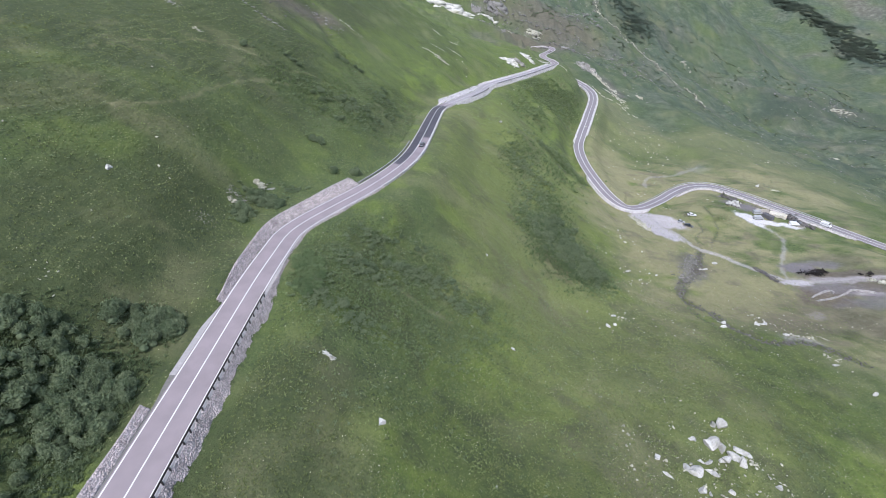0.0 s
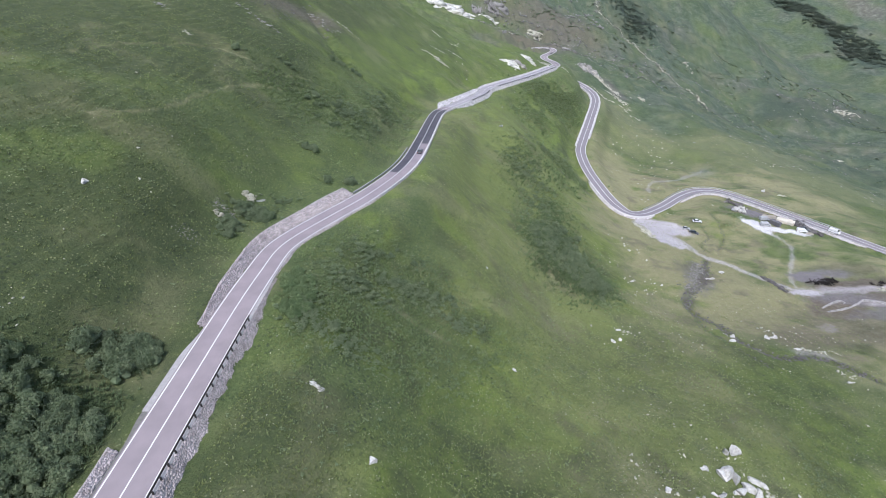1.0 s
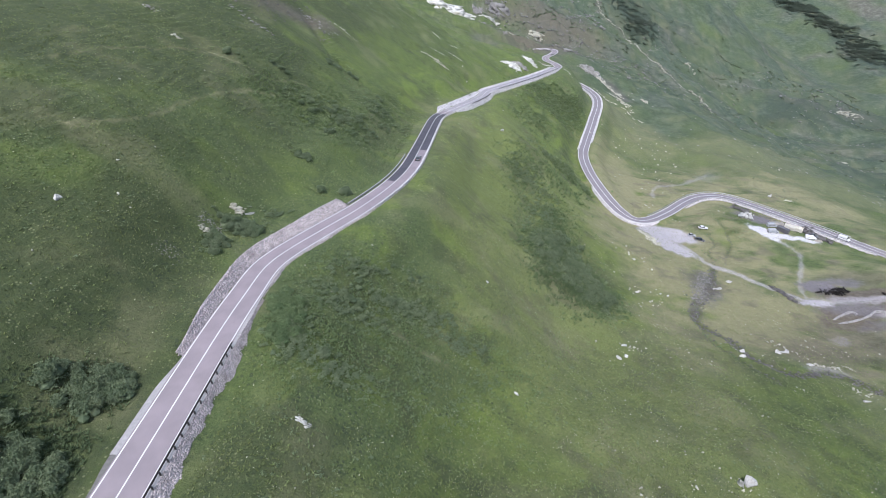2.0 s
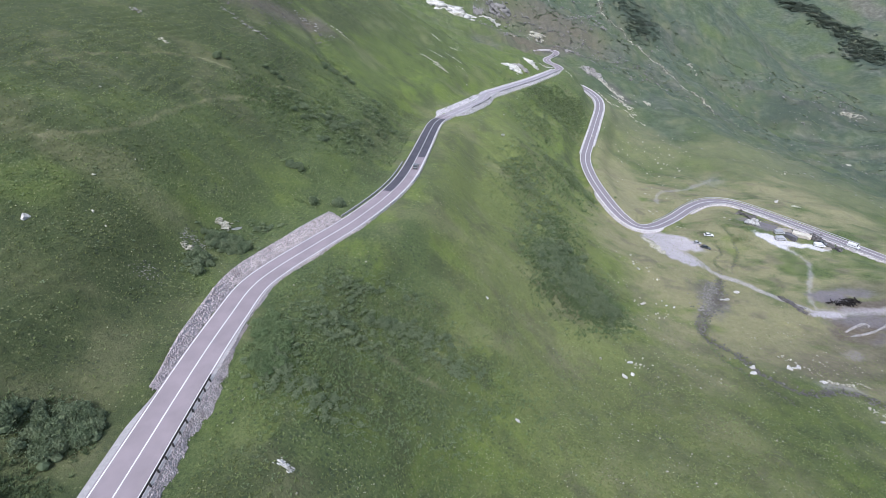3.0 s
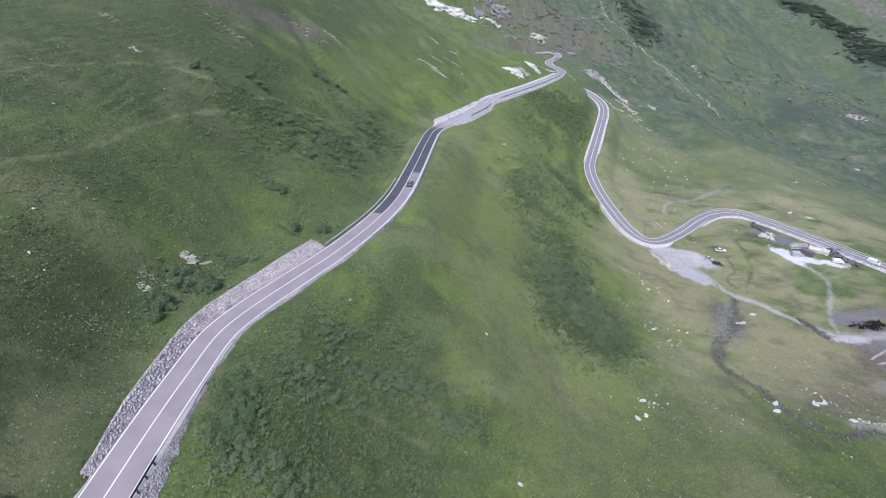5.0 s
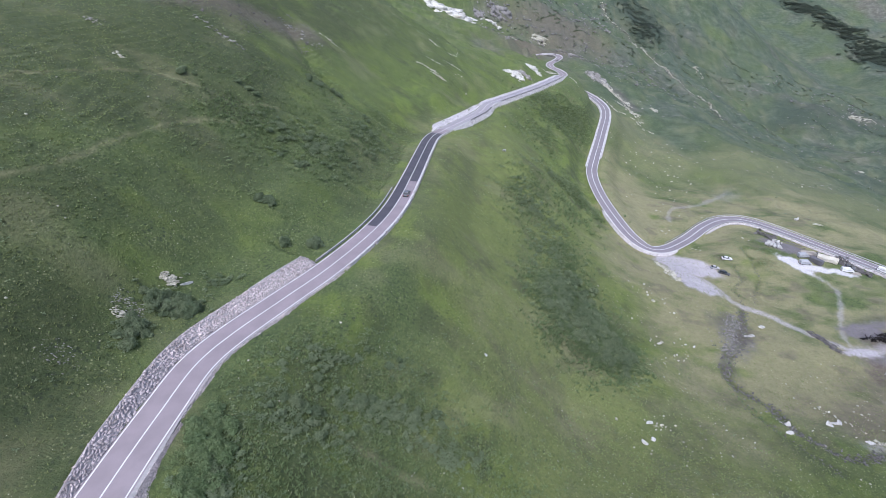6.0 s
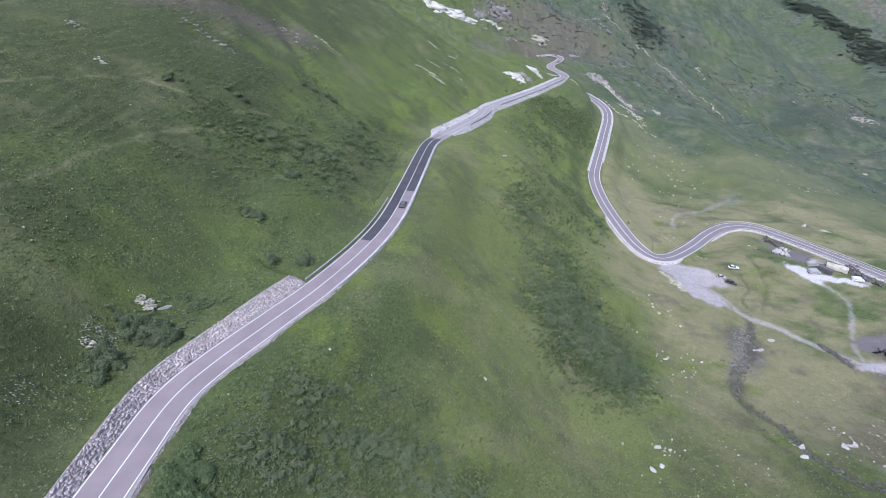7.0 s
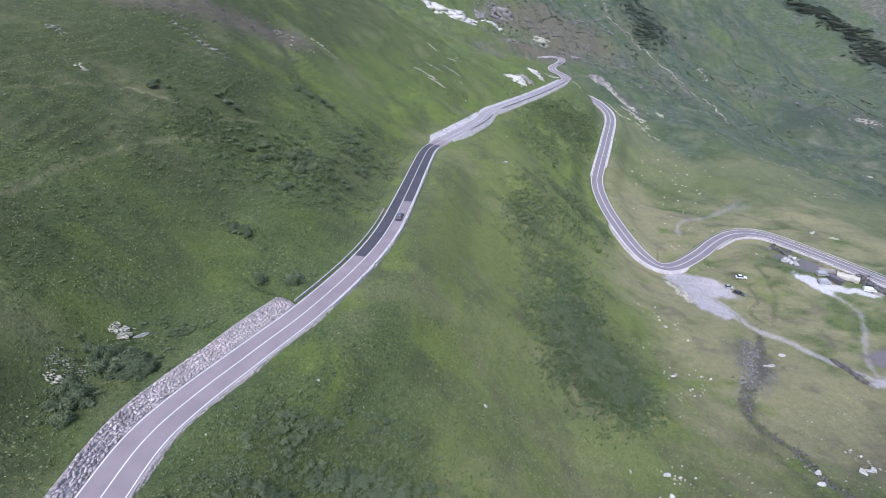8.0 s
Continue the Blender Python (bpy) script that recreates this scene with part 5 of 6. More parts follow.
BUSHES = [bush_thing(300 + k, ALDER) for k in range(9)]
FRESH_BUSHES = [bush_thing(320 + k, GREEN_ALDER) for k in range(4)]
bush_cluster("grey-green alder bush in the scrub beside the road", "alder bushes beside the road",
             [(-52.3, 67.5, 4.6, 3.4, 16), (-49.6, 69.5, 2.4, 3.2, 6), (-61.5, 58.8, 5.5, 2.6, 15), (-54, 53.5, 6.5, 4.2, 28), (-51.5, 46.5, 4.2, 4.5, 18), (-61, 47.5, 5, 5, 20), (-53, 39, 5, 4, 6)], 1.25, 1.0, 1.2)
bush_cluster("green alder bush behind the stone bank", "alder bushes behind the bank", [(-47.2, 118.5, 4.6, 2.8, 19), (-49.4, 110.5, 2.2, 3.5, 8), (-28, 151, 2, 1.4, 4), (-41, 158.5, 2.8, 1.2, 5), (-34, 149, 2, 1.5, 2)], 1.1, 0.95)
bush_cluster("fresh green alder bush below the road edge", "alder bushes below the road", [(-28, 87, 2.8, 4.6, 15), (-29.8, 93, 2.6, 3.4, 9)], 1.2, 1.0, 0.9, FRESH_BUSHES)
bush_cluster("low grey-green alder bush on the open slope", "low alder bushes on the slope", [(-12, 107, 8, 2.6, 10), (-1, 111, 6, 2.4, 7), (-17, 84, 5, 3, 6), (-20, 100, 6, 3, 7), (-7, 118.5, 6, 2, 4), (10, 107, 3, 2, 3)], 1.3, 0.72, 0.8)
bush_cluster("grey-green alder bush in the fold of the slope", "alder bushes in the fold", [(48, 170, 9, 12, 30), (57, 163, 6, 9, 14), (52, 188, 8, 12, 12), (38, 170, 5, 10, 7)], 1.7, 1.35, 0.9)
thicket("dense grey-green alder scrub beside the road", [(-51.8, 68, 4.6, 3.6, 30, 60), (-61, 59, 5, 3, 0, 40), (-56, 53, 6, 3.5, 0, 60), (-50.5, 45, 3.5, 6, 0, 40), (-59, 49, 5, 6, 0, 40), (-66, 46, 6, 10, 0, 60)], 0.9, 0.6, 90, 0.22, density=0.6)
thicket("green alder scrub behind the stone bank", [(-47.3, 119, 5, 3.2, 30, 60), (-49.5, 110, 2.6, 4, 0, 30), (-42, 129, 4, 2.2, 40, 22)], 0.8, 0.5, 90, 0.22, lift=0.4)
thicket("low grey-green scrub on the slope below the road", [(-18, 97, 10, 5, 20, 110), (-7, 107, 12, 5, 10, 170), (5, 105, 9, 4, 0, 80), (-16, 81, 8, 6, 10, 110), (-26, 86, 4.5, 8, 30, 80), (-3, 91, 13, 4, 0, 70), (10, 96, 7, 5, 0, 40), (-24, 102, 6, 4, 30, 60), (-18, 113, 10, 5, 30, 110), (-6, 119, 10, 5, 0, 80), (0, 84, 10, 5, 0, 60)], 0.75, 0.45, 60, 0.22, lift=0.6, density=0.45)
thicket("green alder bushes on the slope below the road", [(-26.5, 85, 3.5, 6, 20, 60), (-18, 80, 5, 3, 0, 24), (-8, 107, 9, 3, 10, 60), (4, 104, 6, 2.5, 0, 24), (-18, 98, 7, 3, 20, 30), (-16, 113, 7, 3, 30, 30)], 0.85, 0.8, 110, 0.27)
thicket("green alder bushes in the fold of the slope", [(42, 184, 9, 15, -20, 110), (51, 168, 8, 10, -30, 90), (46, 212, 9, 16, -15, 60), (38, 245, 9, 20, -10, 60), (82, 398, 18, 26, -20, 150), (100, 412, 8, 14, -20, 50), (78, 289, 14, 5, -30, 60), (60, 292, 10, 4, -30, 30), (42, 234, 14, 2.5, -30, 40), (-36, 198, 14, 14, 20, 90), (-26, 228, 10, 20, 20, 70)], 1.15, 0.8, 90, 0.36, lift=0.35)
thicket("dark green scrub filling a fold of the slope", [(38, 178, 9, 13, -20, 200), (46, 170, 9, 11, -30, 180), (56, 163, 7, 9, -30, 110), (62, 155, 5, 8, -30, 60), (42, 196, 9, 14, -15, 100), (46, 215, 12, 20, -15, 130), (40, 250, 12, 26, -10, 120)], 1.0, 0.7, 60, 0.32, BILBERRY, lift=0.6, density=0.4)
thicket("grey-green alder scrub massed in the fold of the slope", [(45, 186, 6, 8, -30, 70), (53, 174, 6, 8, -30, 80), (59, 163, 4, 6, -30, 40)], 1.25, 1.3, 110, 0.34, lift=0.4)
thicket("scrub on the spur between the two roads", [(82, 400, 22, 30, -20, 400), (100, 415, 12, 20, -25, 220), (60, 345, 12, 20, -20, 130), (80, 290, 14, 7, -30, 130), (66, 290, 14, 5, -30, 100), (42, 234, 16, 3.5, -30, 80)], 1.4, 1.0, 44, 0.5, BILBERRY, lift=0.6, density=0.6)
thicket("low dark scrub on the hillside above the road", [(-38, 195, 16, 16, 20, 150), (-28, 225, 12, 26, 20, 130), (-50, 172, 14, 9, 20, 50), (-20, 255, 9, 20, 10, 90), (-42, 160, 9, 4, 0, 50), (-62, 185, 12, 16, 0, 60), (-48, 264, 7, 9, 0, 50), (-62, 222, 14, 18, 0, 60), (-88, 240, 12, 20, 0, 50), (-34, 149, 3, 2.5, 0, 14), (-24, 153, 3, 3, 0, 12)], 1.0, 0.5, 56, 0.3, BILBERRY, lift=0.6, density=0.35)
thicket("sparse low scrub on the open meadow", [(20, 120, 30, 40, 0, 110), (30, 60, 40, 25, 0, 60), (-15, 60, 14, 12, 0, 40), (-70, 110, 20, 40, 0, 70), (-90, 160, 22, 44, 0, 80), (20, 260, 30, 60, 0, 160), (70, 110, 30, 30, 0, 60), (150, 262, 10, 12, 0, 20), (157, 245, 4, 8, 0, 40), (15, 300, 14, 25, 0, 80), (95, 305, 6, 12, 0, 40), (84, 78, 5, 9, 0, 40)], 0.7, 0.45, 56, 0.22, lift=0.7, density=0.4)
DARK_FERN = foliage("dark_fern_fronds", (0.070, 0.108, 0.048), (0.165, 0.205, 0.096))
FERN = foliage("fern_fronds", (0.105, 0.158, 0.066), (0.215, 0.268, 0.122))
PALE_FERN = foliage("tall_herb_leaves", (0.145, 0.200, 0.068), (0.280, 0.322, 0.140))
brush("tall ferns and herbs filling the fold of the slope", [(46, 172, 12, 17, -20, 4200), (58, 162, 7, 12, -30, 1500), (48, 205, 11, 20, -15, 1200), (40, 245, 12, 28, -10, 900)], 0.7, 0.3, 9, FERN, -0.2)
brush("dark ferns massed in the fold of the slope", [(48, 170, 9, 13, -20, 2600), (57, 163, 5, 9, -30, 900), (42, 182, 6, 9, -20, 700)], 0.8, 0.3, 9, DARK_FERN, -0.1, 61)
brush("tall ferns and herbs on the slope below the road", [(-14, 98, 19, 20, 15, 4200), (-26, 88, 6, 12, 20, 1000), (-6, 110, 16, 8, 10, 1800), (14, 100, 12, 14, 0, 1000)], 0.4, 0.17, 9, FERN, 0.0, 29)
brush("tall herbs growing over the hillside above the road", [(-38, 198, 20, 20, 20, 2600), (-28, 228, 14, 28, 20, 1700), (-52, 190, 18, 14, 10, 1300), (-20, 255, 10, 20, 10, 700), (-62, 222, 18, 24, 0, 1100), (-48, 262, 9, 12, 0, 400)], 0.42, 0.28, 9, FERN, 0.0, 37)
brush("tall herbs growing over the hillside above the road", [(-75, 130, 26, 60, 0, 3600), (-95, 190, 26, 60, 0, 2800), (-60, 160, 16, 20, 0, 1200)], 0.28, 0.17, 9, PALE_FERN, 0.1, 41)
brush("dark ferns in the scrub beside the road", [(-57, 51, 10, 9, 0, 4600), (-52, 67.5, 4.5, 3, 0, 700), (-54, 40, 8, 6, 0, 1800)], 0.5, 0.2, 9, DARK_FERN, -0.3, 43)
brush("tall herbs in patches over the open meadow", [(30, 120, 40, 50, 0, 4200), (20, 60, 50, 26, 0, 3000), (60, 100, 35, 35, 0, 2200), (20, 200, 30, 70, 0, 3200), (85, 115, 30, 30, 0, 2000)], 0.26, 0.17, 9, PALE_FERN, 0.15, 47)
brush("dark rushes along the stream and the ditches", [(139.5, 239, 1.0, 7, 14, 45), (131.5, 220, 0.9, 6, 15, 40), (151, 252, 1.0, 8, 8, 50), (142, 227, 1.0, 7, -38, 36), (96, 148, 1.0, 9, 5, 70), (101, 170, 1.4, 8, -25, 50), (156, 250, 2.5, 7, -25, 50)], 0.4, 0.2, 7, FERN, -0.2, 67)
brush("tall scrub on the spur between the two roads", [(82, 400, 24, 32, -20, 1800), (100, 415, 13, 22, -25, 900), (62, 345, 14, 24, -20, 500), (76, 290, 18, 9, -30, 700), (62, 262, 14, 20, -20, 400)], 0.9, 0.8, 6, FERN, -0.1, 59)
bush_cluster("grey-green alder bush on the hillside above the road", "alder bushes on the hillside", [(-50, 253, 4, 2.4, 6), (-42, 256, 3.5, 2.4, 4), (-30, 249, 4, 3, 3), (-60, 209, 3, 2, 3), (-73, 198, 3, 1.6, 3), (-46, 197, 9, 6, 6), (-33, 199, 8, 8, 9), (-40, 184, 5, 3, 3), (-24, 226, 7, 12, 5)], 1.5, 1.0, 0.75)
for ob in BUSHES + FRESH_BUSHES:
    for q in (*ob.children, ob):
        bpy.data.objects.remove(q)
thicket("dark dwarf pines beside the far torrent", [(398, 1115, 36, 70, -25, 500), (385, 1190, 50, 50, 0, 260)], 3.0, 1.0, 40, 1.5, PINE, lift=0.3)
thicket("dark conifer wood on the far mountain flank", [(1304, 2060, 50, 110, 0, 420), (1325, 1890, 50, 110, 10, 420), (1300, 1660, 50, 110, -15, 380)], 8.0, 4.0, 36, 4.0, PINE, lift=0.3)


def far_clumps(label, name, category, n, x0, x1, y0, y1, lo, hi, mat, seed, tall, cut=0.05):
    """Clumps scattered over a distant slope where the noise allows them, larger with the distance."""
    x, y = rng.uniform(x0, x1, n), rng.uniform(y0, y1, n)
    ok = fbm(x / 70 + y / 160, y / 70, 4, seed) > cut
    x, y = x[ok], y[ok]
    _, off = nearest(lower, lower_left, x, y)
    _, main_off = nearest(upper, upper_left, x, y)
    ok = (np.abs(off) > 9) & (np.abs(main_off) > 9)
    x, y = x[ok], y[ok]
    m = np.repeat(np.arange(len(x)), 3)
    size = (rng.uniform(lo, hi, len(x)) * np.clip(np.hypot(x, y) / 600, 0.6, 2.4))[m] * rng.uniform(0.6, 1.1, len(m))
    px, py = x[m] + 0.5 * size * rng.normal(0, 1, len(m)), y[m] + 0.5 * size * rng.normal(0, 1, len(m))
    v, f = lumps(np.stack([px, py, ground(px, py) + 0.15 * size], 1), size, tall, True)
    return tagged(new(name, stuff_mesh(name, v, f, mat)), label, category, kind="stuff")


far_clumps("dark scrub dotted over the far valley flank", "scrub", "scrub", 3600, 190, 1000, 340, 1250, 0.8, 2.6, FAR_SCRUB, 141, 0.4)
far_clumps("dark scrub dotted over the slope above the valley road", "scrub", "scrub", 900, 130, 330, 300, 700, 0.7, 1.7, FAR_SCRUB, 143, 0.4, 0.1)
far_clumps("dark scrub on the brown slope under the cliffs", "scrub", "scrub", 1000, 60, 330, 640, 1150, 1.0, 2.8, FAR_SCRUB, 147, 0.4)
far_clumps("grey stones dotted over the far valley flank", "far_stones", "stones", 2200, 190, 900, 330, 1150, 0.5, 1.5, SCREE, 151, 0.6, 0.0)
far_clumps("pale stones dotted over the brown slope under the cliffs", "far_stones", "stones", 700, 50, 320, 660, 1150, 0.8, 2.6, GREY_ROCK, 157, 0.8, 0.0)
far_clumps("low scrub dotted over the high green slope", "scrub", "scrub", 1100, -140, 100, 270, 620, 0.5, 1.5, FAR_SCRUB, 163, 0.32, 0.12)


def spread(n, x0, x1, y0, y1, fall, seed):
    """Places over the near slopes, thinning out with the distance from the lower edge of the meadow."""
    x, y = rng.uniform(x0, x1, 3 * n), rng.uniform(y0, y1, 3 * n)
    w = np.clip((60 / np.hypot(np.abs(x) * 0.6, y)) ** fall, 0, 1) * np.clip(0.65 + 0.8 * fbm(x / 9, y / 9, 3, seed), 0.05, 1)
    ok = rng.uniform(0, 1, len(x)) < w
    x, y = x[ok][:n], y[ok][:n]
    _, off = nearest(upper, upper_left, x, y)
    _, low_off = nearest(lower, lower_left, x, y)
    # shorter, sparser growth among the scrub beside the road
    scrub = (1 - smooth(-46, -42, x)) * (1 - smooth(82, 100, y))
    ok = (np.abs(off) > 7.2) & (np.abs(low_off) > 6) & (rng.uniform(0, 1, len(x)) > 0.7 * scrub)
    return x[ok], y[ok]


x, y = spread(82000, -120, 160, 22, 270, 1.1, 50)
tufts("grass", "coarse green alpine grass in tufts", "grass", x, y, 0.24, 0.24, 3, BLADES)
x, y = spread(9000, -110, 150, 22, 230, 1.0, 61)
tufts("herbs", "yellowish meadow herbs between the grass", "herbs", x, y, 0.28, 0.3, 4, HERB)
x, y = spread(36000, -110, 150, 22, 240, 0.9, 72)
k = rng.uniform(0, 1, len(x)) < 0.2 + 0.9 * smooth(0.05, 0.6, fbm(x / 6, y / 6, 3, 83))
x, y = x[k], y[k]
c = np.stack([x, y, ground(x, y) + 0.3], 1)
v, f = leaf_cards(c, rng.uniform(0.08, 0.28, len(c)) * rng.uniform(0.6, 1.2, len(c)))
tagged(new("flowers", stuff_mesh("flowers", v, f, PETALS)), "white and cream meadow flowers", "flowers", kind="stuff")


# ---- vehicles ----
GLASS, _, gb = material("car_glass", 0.08)
gb.inputs["Base Color"].default_value = (0.02, 0.025, 0.03, 1)
RUBBER = speckled("tyre_rubber", (0.012, 0.012, 0.012), (0.03, 0.03, 0.03), 20, 0.9, relief_=0.0)
ALLOY = speckled("wheel_alloy", (0.35, 0.35, 0.36), (0.55, 0.55, 0.56), 20, 0.4, 0.8, relief_=0.0)
LAMP = speckled("lamp_glass", (0.60, 0.60, 0.58), (0.75, 0.75, 0.74), 20, 0.2, relief_=0.0)
RED_LAMP = speckled("tail_lamp", (0.25, 0.015, 0.012), (0.35, 0.03, 0.02), 20, 0.25, relief_=0.0)


def car_paint(name, colour):
    dusty = tuple(0.75 * c + 0.06 for c in colour)
    m = speckled(name, dusty, colour, 4.0, 0.35, relief_=0.0)
    m.node_tree.nodes["Principled BSDF"].inputs["Coat Weight"].default_value = 0.4
    return m


BLACK, WHITE, SLATE, SILVER = (car_paint(n, c) for n, c in (("black_paint", (0.02, 0.02, 0.022)), ("white_paint", (0.72, 0.72, 0.73)), ("slate_paint", (0.06, 0.07, 0.085)), ("silver_paint", (0.38, 0.39, 0.41))))


def extruded(outline, width, taper=1.0, bevel=0.06):
    """A side outline (x along, z up) drawn out across y; taper narrows its upper edge."""
    top = max(z for _, z in outline)
    low = min(z for _, z in outline)
    bm = bmesh.new()
    rows = []
    for side in (-1, 1):
        rows.append([bm.verts.new((x, side * width / 2 * (1 - (1 - taper) * (z - low) / (top - low)), z)) for x, z in outline])
    bm.faces.new(rows[0])
    bm.faces.new(rows[1][::-1])
    n = len(outline)
    for i in range(n):
        bm.faces.new((rows[0][i], rows[1][i], rows[1][(i + 1) % n], rows[0][(i + 1) % n]))
    bmesh.ops.recalc_face_normals(bm, faces=bm.faces[:])
    bmesh.ops.bevel(bm, geom=bm.edges[:], offset=bevel, segments=2, affect="EDGES")
    return bm


def wheel_bm(radius, width, segments=18):
    bm = bmesh.new()
    bmesh.ops.create_cone(bm, cap_ends=True, segments=segments, radius1=radius, radius2=radius, depth=width, matrix=pose(0, 0, 0, 90))
    bmesh.ops.bevel(bm, geom=bm.edges[:], offset=min(0.04, width / 4), segments=1, affect="EDGES")
    return bm


def vehicle(name, label, category, paint, at, heading, long=4.3, wide=1.8, tall=1.5, van=False):
    root = tagged(new(name), label, category)
    h = long / 2
    if van:
        hull = [(-h, 0.35), (-h, 1.0), (-h + 0.1, tall - 0.1), (h * 0.42, tall), (h * 0.62, 1.15), (h * 0.95, 0.98), (h, 0.75), (h, 0.35)]
        glass = [(-h * 0.9, 1.12), (-h * 0.88, tall - 0.35), (h * 0.40, tall - 0.28), (h * 0.55, 1.14)]
        roof = [(-h * 0.94, tall - 0.06), (-h * 0.94, tall + 0.02), (h * 0.38, tall + 0.02), (h * 0.38, tall - 0.06)]
    else:
        hull = [(-h, 0.32), (-h, 0.82), (-h * 0.86, 0.95), (h * 0.42, 0.93), (h * 0.93, 0.78), (h, 0.6), (h, 0.32)]
        glass = [(-h * 0.84, 0.93), (-h * 0.58, tall - 0.08), (h * 0.05, tall - 0.06), (h * 0.42, 0.92)]
        roof = [(-h * 0.60, tall - 0.09), (-h * 0.55, tall), (h * 0.02, tall), (h * 0.08, tall - 0.09)]
    part("body", extruded(hull, wide, 0.94), paint, root)
    part("window", extruded(glass, wide * (1.0 if van else 0.93), 0.86, 0.03), GLASS, root, "dark glass windows")
    if van:
        part("windscreen", box_bm(0.05, wide * 0.84, math.hypot(h * 0.2, tall - 1.15) * 0.8, 0.01), GLASS, root, "dark windscreen").matrix_local = pose(h * 0.535, 0, (tall + 1.15) / 2 + 0.02, 0, -math.degrees(math.atan2(h * 0.2, tall - 1.15)))
    part("roof", extruded(roof, wide * 0.8, 0.95, 0.03), paint, root)
    part("bumper", box_bm(0.14, wide * 0.96, 0.2, 0.04, (h + 0.02, 0, 0.42)), RUBBER, root, "dark plastic bumper")
    part("bumper", box_bm(0.14, wide * 0.96, 0.2, 0.04, (-h - 0.02, 0, 0.42)), RUBBER, root, "dark plastic bumper")
    for side in (-1, 1):
        part("headlight", box_bm(0.12, 0.34, 0.14, 0.03, (h * 0.975, side * wide * 0.36, 0.68)), LAMP, root, "clear headlight")
        part("tail_light", box_bm(0.08, 0.24, 0.22, 0.03, (-h - 0.01, side * wide * 0.40, 0.78)), RED_LAMP, root, "red tail light")
        part("mirror", box_bm(0.14, 0.2, 0.13, 0.03, (h * 0.33, side * (wide / 2 + 0.08), 1.0)), paint, root)
        for x in (-h * 0.62, h * 0.64):
            tyre = part("wheel", wheel_bm(0.33, 0.22), RUBBER, root, "black tyre on an alloy rim")
            tyre.location = (x, side * (wide / 2 - 0.1), 0.33)
            part("rim", wheel_bm(0.2, 0.235, 12), ALLOY, tyre, "metal rim")
    x, y, z = at
    root.matrix_world = pose(x, y, z, 0, 0, heading)
    return root


def road_place(line, left, i, off):
    """A place on a road surface and the heading along it."""
    way = line[i + 2] - line[i - 2]
    p = line[i, :2] + left[i] * off
    return (p[0], p[1], line[i, 2] + 0.01), math.degrees(math.atan2(way[1], way[0]))


def parked(x, y):
    return (x, y, one(x, y) + 0.02)


spot, turn = road_place(upper, upper_left, at_y(188.5), -1.6)
vehicle("car", "dark slate hatchback driving on the mountain road", "car", SLATE, spot, turn)
k = int(np.argmin(np.hypot(lower[:, 0] - 212.4, lower[:, 1] - 244.1)))
spot, turn = road_place(lower, lower_left, k, -1.6)
vehicle("van", "white van on the valley road", "van", WHITE, spot, turn, 5.4, 2.0, 2.2, True)
vehicle("car", "black car parked at the edge of the gravel yard", "car", BLACK, parked(132.8, 237.6), -38, 4.8, 1.9, 1.65)
vehicle("car", "small silver car parked on gravel", "car", SILVER, parked(130.6, 242.2), -20, 3.8, 1.7, 1.5)
vehicle("van", "silver-white van parked on the pale gravel pad", "van", SILVER, parked(177.6, 251.8), 2, 5.4, 2.0, 2.2, True)
vehicle("van", "silver van parked on the pale gravel pad", "van", SILVER, parked(174.8, 245.6), -4, 5.2, 2.0, 2.1, True)
vehicle("van", "white pickup van beside dark rubble", "van", WHITE, parked(193.2, 242.2), -14, 5.2, 2.0, 2.0, True)
vehicle("car", "dark slate car parked beside the rubble", "car", SLATE, parked(197.6, 246.6), -38, 4.6, 1.85, 1.6)
vehicle("car", "white car parked in the grass beside the gravel yard", "car", WHITE, parked(139.4, 249.2), -12, 4.6, 1.8, 1.5)

# ---- the works yard ----
CANVAS = speckled("white_canvas", (0.66, 0.62, 0.54), (0.84, 0.80, 0.72), 1.5, 0.85)
TIMBER = foliage("dark_timber", (0.014, 0.012, 0.011), (0.060, 0.050, 0.045))
ORANGE = speckled("faded_orange_board", (0.45, 0.24, 0.14), (0.60, 0.36, 0.24), 2.0)


def canvas_shelter(x, y, long, wide, tall, heading):
    root = tagged(new("canvas_shelter"), "long white canvas-covered shelter in the works yard", "shelter")
    h = long / 2
    roof = bmesh.new()
    rows = []
    for i in range(9):
        u = -h + long * i / 8
        sag = 0.12 * (i % 2) + random.uniform(0, 0.3)
        rows.append([roof.verts.new((u, s * wide / 2, z - sag)) for s, z in ((-1, 0.4), (-0.96, tall * 0.72), (-0.5, tall * 0.93), (0, tall), (0.5, tall * 0.93), (0.96, tall * 0.72), (1, 0.4))])
    for a, b in zip(rows, rows[1:]):
        for i in range(6):
            roof.faces.new((a[i], b[i], b[i + 1], a[i + 1]))
    bmesh.ops.solidify(roof, geom=roof.faces[:], thickness=0.05)
    part("canopy", roof, CANVAS, root)
    part("end_board", box_bm(0.08, wide * 0.94, tall * 0.7, 0.02, (h - 0.3, 0, tall * 0.4)), ORANGE, root, "faded orange end board")
    part("end_board", box_bm(0.08, wide * 0.94, tall * 0.7, 0.02, (-h + 0.3, 0, tall * 0.4)), CANVAS, root)
    for i in range(4):
        for s in (-1, 1):
            part("post", box_bm(0.1, 0.1, tall * 0.72, 0.01, (-h + 0.5 + i * (long - 1) / 3, s * wide * 0.45, tall * 0.36)), STEEL, root, "dark steel post")
    root.matrix_world = pose(*parked(x, y), 0, 0, heading)


canvas_shelter(188.4, 250.0, 8.5, 4.0, 2.5, -38)


